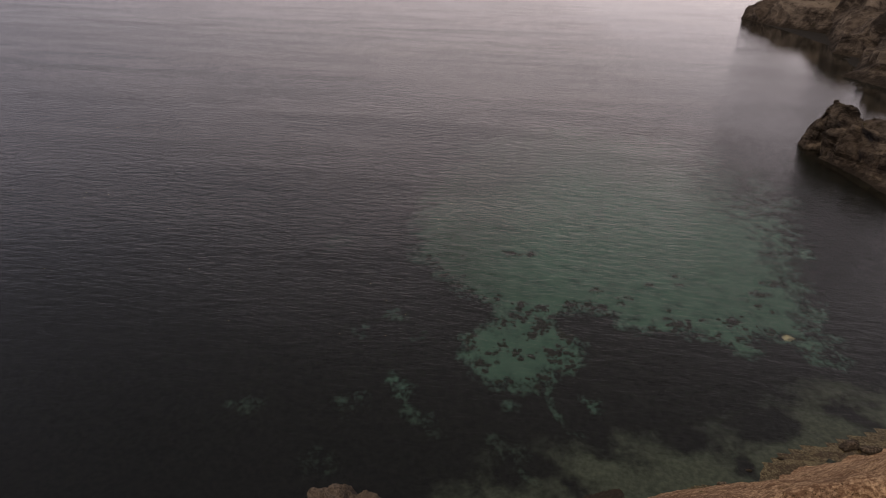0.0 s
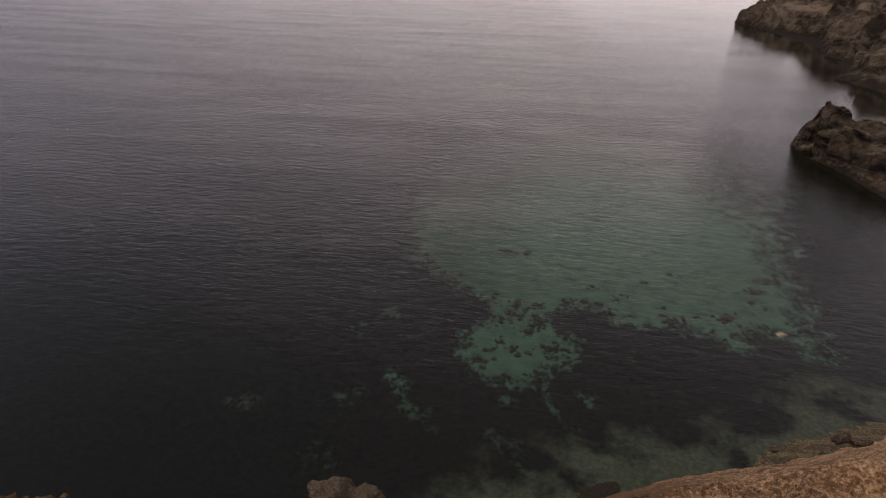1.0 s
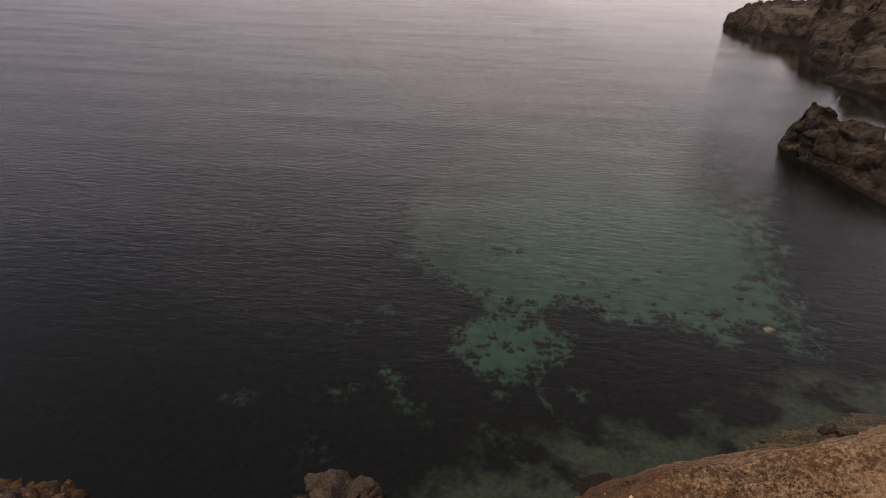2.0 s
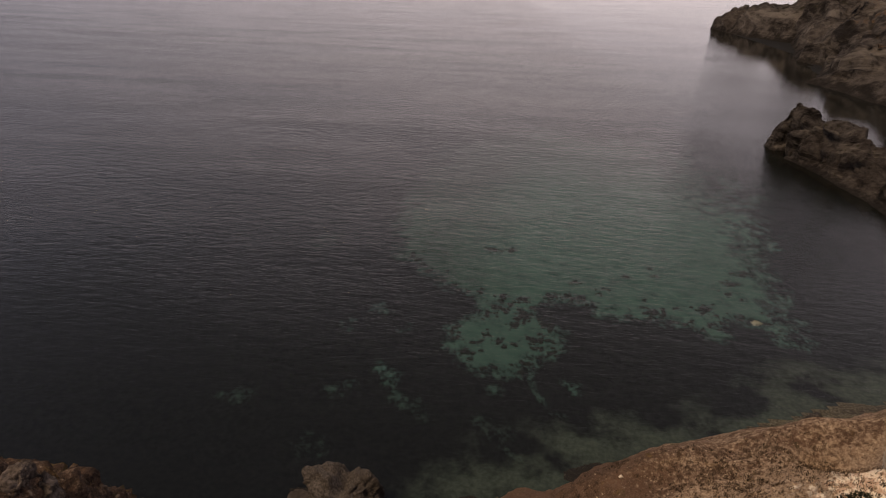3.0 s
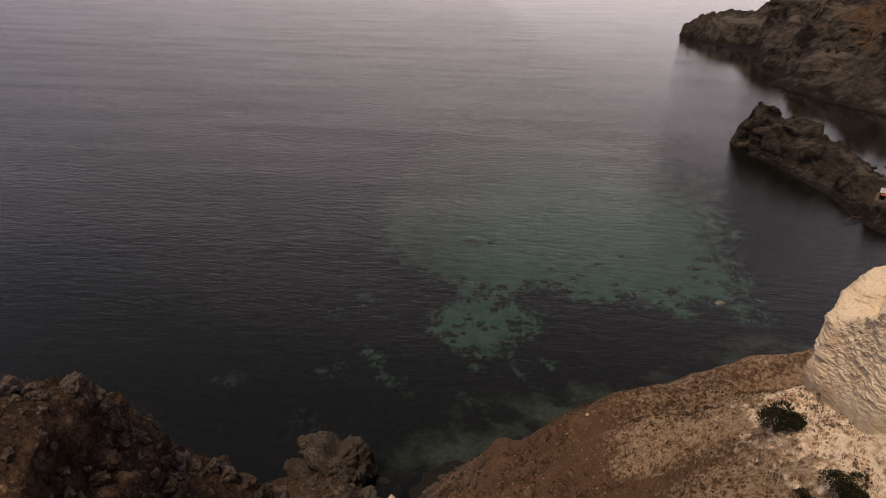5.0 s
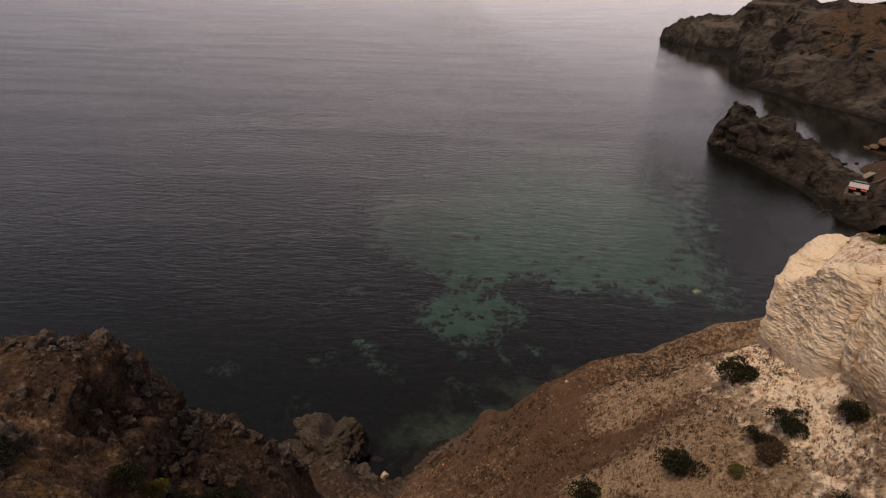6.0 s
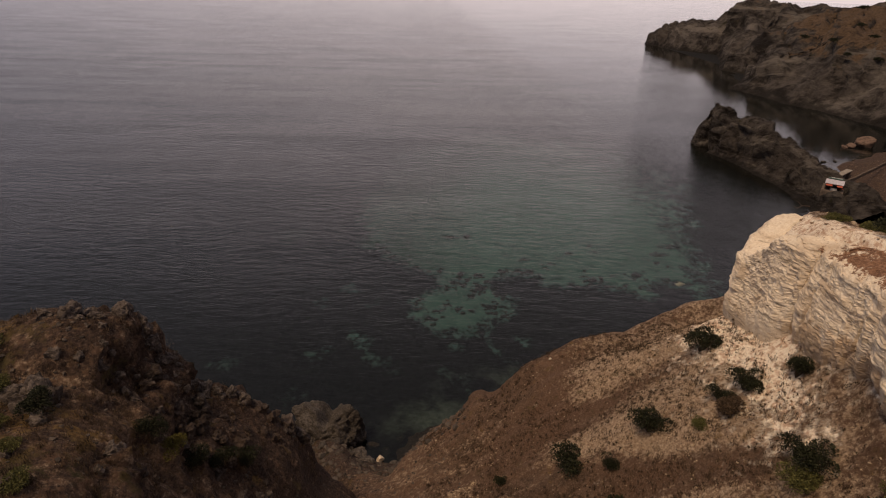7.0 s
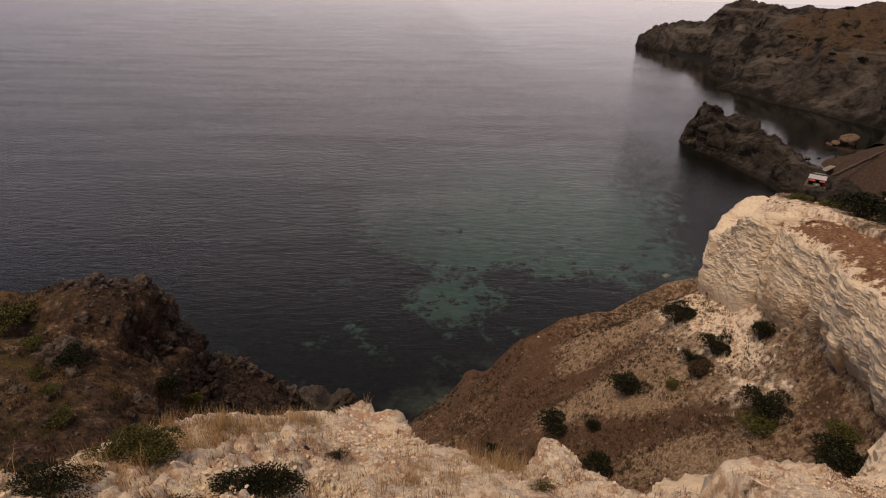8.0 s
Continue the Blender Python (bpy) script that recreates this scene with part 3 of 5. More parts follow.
# bands of pale scree and of bare brown earth on the east slope: line, width, how stony
SCREE = [([(20.6, 17.3), (15.6, 18.6), (11.4, 18.6)], 0.9, 0.75), ([(20.5, 14.0), (17.5, 11.5), (14.1, 11.0), (10.9, 11.2)], 1.7, 0.55), ([(18.6, 16.0), (14.3, 16.6), (11.6, 16.2)], 1.0, 0.5),
         ([(17.2, 14.2), (13.4, 14.2), (9.0, 14.6)], 1.1, -1.0), ([(15.9, 3.8), (12.3, 6.2), (9.0, 8.5)], 1.6, -1.0),
         ([(16.2, -1.0), (13.7, 2.4), (11.0, 3.6)], 1.0, 0.4), ([(18.3, 9.2), (17.4, 5.4)], 1.2, 0.35), ([(11.0, 18.2), (8.0, 16.5), (6.0, 12.0)], 1.6, -0.8), ([(17.0, 11.6), (13.6, 12.6), (10.0, 13.0)], 0.5, -0.7), ([(14.6, 6.4), (12.0, 9.6), (9.4, 11.6)], 0.7, 0.6), ([(18.6, 4.4), (16.4, 3.4), (13.6, 5.4)], 0.8, -0.7)]


def cover(me, x, y, z):
    """Where the ground is stony, dark, grassy or chalky."""
    off, _ = line_distance(x, y, RIM)
    up = inside(x, y, RIM_RING)
    east = ramp(x - 0.15 * y, -2, 3)
    foot = np.where(up, 0, np.exp(-off / 6.0)) * ramp(y, -8, 9)
    stony = east * (ramp(x, 5, 17) * (0.46 + 0.26 * ramp(y, 0, 8)) - 0.6 * ramp(y - 0.12 * x, 16.6, 19.0)) * (1 - up)
    for line, wide, much in SCREE:
        near, _ = line_distance(x, y, line)
        stony = stony + much * np.exp(-((near / wide) ** 2)) * (1 - up)
    bank, _ = line_distance(x, y, [(21.0, 8.6), (20.4, 5.4), (19.6, 2.2), (18.4, -1.4)])
    bank = np.exp(-((bank / 0.8) ** 2)) * (1 - up)
    stony = stony + 0.45 * up - 0.5 * bank + 0.28 * ramp(x, 11, 15) * ramp(y, -3, 2) * east * (1 - up)
    chalk = 1.2 * foot * ramp(x, 12, 20) * (1 - ramp(y, 16.2, 18.5)) + np.where(up, 0.95 * np.exp(-off / (7.0 + 14 * ramp(y, 6, 11))) * (1 - ramp(x, 15, 22) * 0.5 * (1 - ramp(y, 6, 11))), 0)
    chalk = chalk + np.where(up, 0.45, 0) * (1 - ramp(y, -9, -6))
    chalk = (chalk + np.where(up, 0.5 * np.exp(-off / 2.6), 0) * ramp(y, 4, 9)) * (1 - 0.75 * up * ramp(x, 23.6, 26.5))
    chalk = chalk + np.where(~up, np.exp(-off / 1.2) * 0.6, 0) * ramp(x, -4, 0) * (1 - ramp(y, -8, -4) * (1 - ramp(y, 9, 14))) * (1 - ramp(y, 16.2, 18.5)) - 0.6 * bank
    west = 1 - ramp(x + 0.15 * y, -6, 1)
    dark = west * (0.50 + 0.10 * ramp(y, 3, 6)) * (1 - up) + 0.75 * ramp(x, 60, 85) + 1.2 * (1 - ramp(z, 1.5, 8)) * (1 - ramp(x, 14, 24)) + 0.25 * np.exp(-(((x + 3.5 - 0.1 * y) / 5.5) ** 2)) * (1 - up)
    straw = west * (0.16 + 0.42 * ramp(-x, 16.5, 20) + 0.26 * (1 - ramp(y, 1, 4)) * ramp(-x, 10, 14)) * (1 - up) + up * (0.22 + 0.15 * ramp(-y, 12, 15)) + 0.12 * east
    for name, v in (("stony", stony), ("chalk", chalk), ("dark", dark), ("straw", straw)):
        give(me, name, v)


def build_ground():
    xs = steps((-900, -120, 60), (-120, -36, 4), (-36, -6, 0.22), (-6, -4, 0.1), (-4, 4.5, 0.045), (4.5, 10, 0.07), (10, 34, 0.2), (34, 60, 0.8), (60, 180, 2.5), (180, 901, 40))
    ys = steps((-900, -120, 60), (-120, -22, 4), (-22, -17, 0.25), (-17, -9, 0.05), (-9, 42, 0.2), (42, 60, 0.8), (60, 200, 2.5), (200, 480, 20))
    x, y = np.meshgrid(xs, ys)
    z = ground_height(x, y)
    p = np.stack([x, y, z], -1)
    n = grid_normals(p)
    lumps = 0.5 * (ridged(x, y, z, 2.2, 4) - 0.6)
    craggy = ramp(-x, 9, 13) * ramp(1 - n[..., 2], 0.12, 0.45) * (np.abs(y - 8) < 14) + 0.5 * ramp(1 - n[..., 2], 0.3, 0.6)
    lumps = lumps + craggy * (0.30 * blocks(x, y, z, 1.4) + 0.14 * blocks(x, y, z, 0.6, 1))
    p = p + n * (lumps * (0.12 + 1.3 * np.clip(craggy, 0, 1)) * ramp(z, 0.3, 3))[..., None]
    faces = grid_faces(len(ys), len(xs))
    mid = p.reshape(-1, 3)[faces].mean(1)
    keep = ~((mid[:, 0] > HEAD_X) & (mid[:, 1] > HEAD_Y)) & (mid[:, 2] > -0.4)
    me = mesh_of("ground", p.reshape(-1, 3), faces[keep])
    cover(me, x, y, z)
    return put("ground", me, EARTH, None, "steep brown earth hillside with pale stony patches and dry grass", "hillside", kind="structure")


def build_headland():
    xs, ys = steps((HEAD_X - 2, 330, 1.5), (330, 640, 8)), steps((HEAD_Y - 2, 600, 1.5))
    x, y = np.meshgrid(xs, ys)
    z = ground_height(x, y)
    p = np.stack([x, y, z], -1)
    n = grid_normals(p)
    a, b = x * 0.8 - y * 0.6, (x * 0.6 + y * 0.8) * 0.45
    relief = 8.5 * (ridged(a, b * 0.6, z, 34, 5, 0.5) - 0.6) + 5.0 * blocks(a, b * 0.6, z, 27.0) + 1.0 * blocks(a, b, z * 1.6, 7.0, 3)
    p = p + n * (relief * ramp(z, 0.5, 8) * (1 - 0.75 * ramp(z, 36, 46)))[..., None]
    faces = grid_faces(len(ys), len(xs))
    mid = p.reshape(-1, 3)[faces].mean(1)
    keep = (mid[:, 0] > HEAD_X) & (mid[:, 1] > HEAD_Y) & (mid[:, 2] > -2.4)
    me = mesh_of("headland", p.reshape(-1, 3), faces[keep])
    give(me, "turf", ramp(z, 14, 34) * (0.35 + 0.6 * ramp(grid_normals(p)[..., 2], 0.5, 0.85)) * (1 - 0.7 * ramp(y, 400, 450)))
    return put("headland", me, HEADROCK, None,
               "long brown rocky headland rising from the sea", "headland", kind="structure")


def build_rim():
    """The limestone face: a strip that follows the rim from foot to top, with ledges."""
    line = np.array(RIM[1:25], float)
    seg = np.hypot(*np.diff(line, axis=0).T)
    run = np.concatenate([[0], np.cumsum(seg)])
    s = np.arange(0, run[-1], 0.11)
    lx, ly = np.interp(s, run, line[:, 0]), np.interp(s, run, line[:, 1])
    for _ in range(9):
        lx[1:-1], ly[1:-1] = (lx[:-2] + 2 * lx[1:-1] + lx[2:]) / 4, (ly[:-2] + 2 * ly[1:-1] + ly[2:]) / 4
    loose = ramp(lx, 12, 15) * (1 - 0.75 * ramp(ly, 11, 14))
    jag = 0.9 * layered(lx, ly, 3, 3.2, 4, 0.6) * loose
    lx, ly = lx + jag, ly + 0.6 * layered(lx, ly, 8, 2.8, 4, 0.6) * loose
    tx, ty = np.gradient(lx), np.gradient(ly)
    for _ in range(6):
        tx[1:-1], ty[1:-1] = (tx[:-2] + 2 * tx[1:-1] + tx[2:]) / 4, (ty[:-2] + 2 * ty[1:-1] + ty[2:]) / 4
    size = np.hypot(tx, ty)
    nx, ny = ty / size, -tx / size  # towards the upper level
    foot = land(lx - 1.2 * nx, ly - 1.2 * ny) - 1.0
    set_back = 1.5 + 0.9 * (1 - ramp(ly, 7, 13)) * ramp(lx, 10, 14)
    top = ground_height(lx + set_back * nx, ly + set_back * ny) - 0.12 - 0.35 * (1 - ramp(ly, -8, -4))
    seaward = ramp(ly, 10, 13)
    top = top * (1 - seaward) + (plateau(lx + 0.5 * nx, ly + 0.5 * ny) - 0.1) * seaward
    for _ in range(12):
        top[1:-1] = (top[:-2] + 2 * top[1:-1] + top[2:]) / 4
    v = np.linspace(0, 1, 130)
    vv, ss = np.meshgrid(v, s, indexing="ij")
    # under the east bank the face stands back and overhangs
    back = (1 - ramp(ly, 7, 13)) * ramp(lx, 10, 14)
    south = back * (1 - ramp(ly, 3, 7))
    inward = -0.95 + back * (1.35 - 1.2 * ramp(vv, 0.05, 0.5)) - 1.0 * south * ramp(vv, 0.05, 0.75) + (0.45 - 0.8 * seaward) * vv + (2.2 + 0.6 * back + 1.1 * south) * ramp(vv, 0.80 + 0.06 * seaward, 1.0) ** 1.4 - 0.2 * np.exp(-((vv - 0.3) / 0.15) ** 2)
    x, y = lx + nx * inward, ly + ny * inward
    z = foot + (top - foot) * np.minimum(vv * 1.04, 1.0 + 0.0 * vv)
    bed = z * 1.5 + 0.05 * ss + 0.2 * layered(x, y, z, 6.0, 3)
    ledge = ramp(bed - np.floor(bed), 0.0, 0.9) * np.clip(0.4 + 1.5 * soft_noise(ss * 0.16, np.floor(bed) * 3.3, 2.0), 0, 1)
    thin = bed * 3.1 + 0.3 * layered(x, y, z, 2.0, 3)
    leaf_bed = ramp(thin - np.floor(thin), 0.1, 0.95) * np.clip(0.35 + 1.6 * soft_noise(ss * 0.45, np.floor(thin) * 2.7, 5.0), 0, 1)
    bulge = 0.5 * layered(x, y, z * 0.7, 5.0, 2) + (0.11 * ledge + 0.03 * leaf_bed) * (0.6 + 0.7 * back) * ramp(vv, 0.25, 0.6) + 0.15 * blocks(x, y, z * 0.9, 2.4) + 0.05 * blocks(x, y, z * 1.4, 0.6, 1) + (0.11 + 0.09 * (1 - ramp(ly, -7, -4))) * layered(x, y, z, 0.5, 5, 0.85)
    # a few upright cracks
    for place in (47.0, 51.5, 55.2):
        bulge = bulge - 0.35 * np.exp(-(((ss - place - 0.5 * layered(z, place, 0 * z, 1.5, 3)) / 0.09) ** 2)) * ramp(vv, 0.2, 0.35) * (1 - ramp(vv, 0.55, 0.7))
    bulge = bulge * (1 - 0.35 * back) * (0.12 + 0.88 * ramp(vv, 0.1, 0.45)) * (1 - 0.45 * ramp(vv, 0.9, 1.0))
    x, y = x - nx * bulge, y - ny * bulge
    z = z + 0.3 * layered(x, y, z, 1.1, 4) * ramp(vv, 0.5, 0.9) - 0.45 * ramp(vv, 0.9, 1.0)
    p = np.stack([x, y, z], -1)
    me = mesh_of("cliff", p.reshape(-1, 3), grid_faces(len(v), len(s)), False)
    give(me, "cap", 0.9 * ramp(vv, 0.80, 0.90) * back)
    give(me, "sandy", 0.85 * (1 - ramp(vv, 0.38, 0.6)) * back * (1 - 0.6 * ramp(-ly, -1, 2)))
    return put("cliff", me, CHALK, None,
               "pale cream limestone cliff with weathered ledges", "cliff", kind="structure")


build_water()
build_seabed()
build_ground()
build_headland()
build_rim()


# ---- the rock spit ----
SPIT = [(91.5, 167.5, 1.0), (94.2, 169.5, 12.2), (96.5, 169.0, 14.2), (99.0, 163.0, 12.0), (100.0, 157.0, 11.0), (101.5, 153.0, 11.0), (103.5, 145.0, 10.0), (104.5, 137.0, 8.8),
        (105.5, 130.0, 6.8), (106.0, 122.0, 4.8), (105.0, 113.0, 4.2), (104.0, 104.0, 4.0)]


def build_spit():
    xs, ys = np.arange(82, 124, 0.26), np.arange(98, 182, 0.26)
    x, y = np.meshgrid(xs, ys)
    wx, wy = x + 1.2 * layered(x, y, 0, 6, 4), y + 1.2 * layered(x, y, 9, 6, 4)
    off, along = line_distance(wx, wy, [(a, b) for a, b, _ in SPIT])
    crest = np.interp(along, range(len(SPIT)), [c for _, _, c in SPIT])
    half = np.interp(along, range(len(SPIT)), [1.3, 4.4, 6.0, 7.5, 8.0, 8.5, 9.5, 10, 11, 12, 13, 13])
    slide = ramp(off / half, 0.05, 1.3)
    h = crest * (1 - slide) - 2.0 * slide + 0.3
    p = np.stack([x, y, h], -1)
    n = grid_normals(p)
    relief = 2.4 * (ridged(x + 0.6 * h, y, 1.4 * h, 9.5, 5, 0.5) - 0.62) + 1.4 * blocks(x + 0.5 * h, y * 0.8, h * 0.7, 7.5, 5) + 0.5 * blocks(x, y, h * 0.8, 2.6, 2) + 0.18 * blocks(x, y, h, 1.1, 4)
    # the cleft behind the end block
    relief = relief - 2.2 * np.exp(-((along - 3.35 + 0.15 * layered(x, y, 3, 3, 3)) / 0.16) ** 2)
    p = p + n * (relief * ramp(h, 0.0, 2.5))[..., None]
    faces = grid_faces(len(ys), len(xs))
    keep = p.reshape(-1, 3)[faces][:, :, 2].max(1) > -1.6
    me = mesh_of("rock_spit", p.reshape(-1, 3), faces[keep])
    give(me, "turf", np.zeros(p.shape[:2]))
    return put("rock_spit", me, SPITROCK, None,
               "dark craggy rock spit running out into the sea", "rock spit", kind="structure")


build_spit()

# ---- rocks ----
def rock_mesh(name, seed, flat=0.75, rugged=0.35, detail=3, split=0.0):
    """A weathered boulder about 2 m across, its foot a little below z = 0. split: depth of a cleft over its top."""
    bm = bmesh.new()
    bmesh.ops.create_icosphere(bm, subdivisions=detail, radius=1.0)
    p = np.array([v.co for v in bm.verts])
    p = np.sign(p) * np.abs(p) ** 0.86
    grow = 1 + rugged * 1.1 * layered(p[:, 0] + seed * 3.1, p[:, 1], p[:, 2], 1.5, 3) + rugged * 0.9 * (ridged(p[:, 0] + seed, p[:, 1] + 2 * seed, p[:, 2], 0.7, 5, 0.6) - 0.6) + rugged * 0.16 * blocks(p[:, 0], p[:, 1], p[:, 2], 0.35, seed)
    cut = np.random.default_rng(seed)
    for _ in range(16):
        way = cut.normal(size=3)
        way /= np.linalg.norm(way)
        over = np.maximum(0, p @ way - cut.uniform(0.55, 0.95))
        p = p - 0.85 * over[:, None] * way
    p = p * grow[:, None] * (1, 1, flat)
    p[:, 2] -= split * np.exp(-((p[:, 0] - 0.05) / 0.16) ** 2) * (p[:, 2] > 0)
    p[:, 2] += 0.35 * flat
    for v, co in zip(bm.verts, p):
        v.co = co
    for f in bm.faces:
        f.smooth = detail > 3
    me = bpy.data.meshes.new(name)
    bm.to_mesh(me)
    bm.free()
    return me


def place_rock(name, me, x, y, z, size, turn, label, group=""):
    """size: half the width along and across, and the height against the mesh's own."""
    ob = new(name, me)
    ob.matrix_world = Matrix.Translation((x, y, z)) @ Matrix.Rotation(radians(turn), 4, "Z") @ Matrix.Diagonal((*size, 1))
    return tagged(ob, label, "rock", group)


def on_ground(x, y):
    return float(ground_height(np.array([x]), np.array([y]))[0])


def rocks_by_the_water():
    big = rock_mesh("boulder", 1, 0.8, 0.46, 6, 0.22)
    big.materials.append(SHOREROCK)
    place_rock("boulder", big, -11.0, 32.4, -0.9, (4.3, 3.8, 5.4), -8, "large weathered grey boulder with a cleft top, standing in shallow water")
    kinds = [rock_mesh("shore_rock", 10 + n, 0.7, 0.4, 4) for n in range(4)]
    for me in kinds:
        me.materials.append(SHOREROCK)
    row = [(-14.6, 30.6, 1.6, 1.5), (-7.3, 27.6, 1.25, 0.8), (-9.6, 28.6, 0.8, 0.7), (-8.6, 29.6, 0.7, 0.6), (-5.9, 31.2, 0.75, 0.45), (-2.7, 32.3, 0.6, 0.4), (-4.3, 30.1, 0.8, 0.35),
           (-3.2, 28.0, 0.6, 0.35), (-6.0, 26.6, 0.7, 0.5), (-12.4, 28.4, 0.8, 0.8), (-10.8, 27.4, 0.6, 0.6), (-2.0, 26.8, 0.5, 0.35), (0.4, 29.6, 0.6, 0.5)]
    for n, (x, y, r, h) in enumerate(row):
        place_rock("shore_rock", kinds[n % 4], x, y, max(on_ground(x, y), -0.3) - 0.05, (r, r * 0.85, h), 47 * n, "dark wet rock lying at the water's edge", "rocks on the little beach")
    row = [(43.6, 49.6, 1.5, 0.7, 30), (45.9, 49.3, 1.5, 0.6, 15), (44.6, 48.4, 0.7, 0.4, 60), (26.8, 41.9, 0.6, 0.7, 10), (30.5, 44.4, 0.4, 0.3, 0), (34.8, 46.6, 0.4, 0.3, 0)]
    for n, (x, y, r, h, turn) in enumerate(row):
        place_rock("shore_rock", kinds[(n + 1) % 4], x, y, -0.1, (r, r * 0.5, h), turn, "long dark rock lying in the shallows", "rocks in the shallows")
    pale = rock_mesh("pale_rock", 31, 0.8, 0.25, 3)
    pale.materials.append(CHALK)
    place_rock("pale_rock", pale, -4.9, 28.8, 0.1, (0.5, 0.42, 0.55), 20, "small yellowish rock resting on the beach")
    place_rock("pale_rock", pale, 46.3, 71.5, -2.3, (1.1, 0.7, 0.8), 10, "pale rock lying on the sea floor")
    place_rock("pale_rock", pale, 10.5, 21.3, on_ground(10.5, 21.3), (0.17, 0.14, 0.16), 0, "small white stone on the brown slope")
    tan = rock_mesh("islet_rock", 41, 0.6, 0.3, 4)
    tan.materials.append(plain_material("tan_rock", (0.09, 0.06, 0.045), (0.20, 0.135, 0.10), 0.85, 0.8))
    for x, y, r, h, turn in ((153.0, 171.5, 4.2, 4.0, 10), (146.6, 169.6, 2.2, 1.9, 40), (143.4, 168.4, 1.4, 1.5, 80)):
        place_rock("islet_rock", tan, x, y, -0.4, (r, r * 0.7, h), turn, "tan rounded rock standing out of the dark water", "rocks in the bay")
    for x, y, r in ((136, 152, 1.1), (131, 149, 0.8), (128.5, 151, 0.9), (124, 150, 1.0), (139.5, 156, 0.9), (120, 142, 1.3), (118, 137, 1.0)):
        place_rock("shore_rock", kinds[int(x) % 4], x, y, -0.2, (r, r * 0.7, r * 0.7), x * 9, "dark rock in the shallow bay", "rocks in the bay")


def outcrops():
    """Dark crags that break the knoll's crest and its rocky side, and blocks on the limestone rim."""
    kinds = [rock_mesh("crag", 50 + n, 1.0, 0.9, 4) for n in range(6)]
    for me in kinds:
        me.materials.append(CRAG)
    crest = [(-14.7, 8.5, 0.55), (-15.2, 8.3, 0.45), (-14.3, 8.7, 0.4), (-14.0, 9.1, 0.45), (-13.4, 9.6, 0.4), (-12.9, 10.0, 0.35), (-12.3, 10.4, 0.4), (-11.7, 10.8, 0.4), (-11.1, 10.9, 0.6),
             (-10.4, 11.2, 0.6), (-9.6, 11.2, 0.6), (-8.9, 11.6, 0.7), (-8.3, 12.2, 0.6), (-17.0, 7.0, 0.6), (-18.2, 6.9, 0.5)]
    for n, (x, y, r) in enumerate(crest):
        place_rock("crag", kinds[n % 6], x, y, on_ground(x, y) - 0.35 * r, (r, r * 0.8, r * 0.9), 61 * n, "dark jagged rock jutting from the knoll", "crags on the knoll")
    for x, y, r in ((-16.0, 2.2, 0.9), (-15.4, 2.4, 0.6), (-16.8, 2.5, 0.6)):
        place_rock("crag", kinds[int(9 * r) % 6], x, y, on_ground(x, y) - 0.3 * r, (r, r * 0.8, r), 40 * x, "pale rough outcrop beside a dark shrub", "crags on the knoll")
    pick = np.random.default_rng(21)
    for n in range(190):
        x, y = pick.uniform(-16.5, -8.5), pick.uniform(4.5, 11.4)
        r = 0.10 + 0.42 * pick.uniform() ** 3
        place_rock("crag", kinds[n % 6], x, y, on_ground(x, y) - 0.3 * r, (r, r * 0.8, r * 0.9), 77 * n, "dark jagged rock jutting from the knoll", "crags on the knoll")
    for n in range(26):
        x, y = pick.uniform(-17, -8), pick.uniform(-8, 3.0)
        r = pick.uniform(0.15, 0.42)
        place_rock("crag", kinds[n % 6], x, y, on_ground(x, y) - 0.3 * r, (r, r * 0.8, r * 0.8), 77 * n, "dark rough rock lodged in the earth slope", "rocks on the west slope")
    blocks = [rock_mesh("limestone_block", 70 + n, 0.6, 0.6, 5) for n in range(4)]
    for me in blocks:
        me.materials.append(CHALK)
    edge = [(0.4, -10.5, 0.3), (0.0, -10.2, 0.4), (-0.9, -10.1, 0.6), (-1.8, -10.5, 0.5), (2.3, -10.9, 0.5), (2.9, -10.7, 0.6), (3.2, -11.5, 0.5), (2.1, -11.7, 0.35), (6.2, -11.5, 0.42), (7.0, -11.6, 0.4),
            (5.7, -12.4, 0.22), (7.9, -11.9, 0.4), (8.8, -12.0, 0.42), (-3.9, -14.6, 0.5), (-3.6, -13.8, 0.3), (-2.6, -12.0, 0.3), (9.9, -11.6, 0.6)]
    for n, (x, y, r) in enumerate(edge):
        place_rock("limestone_block", blocks[n % 4], x, y, on_ground(x, y) - 0.32 * r, (r * 0.8, r * 0.7, r * 0.5), 83 * n, "pale pitted limestone block at the cliff's edge", "blocks on the rim")


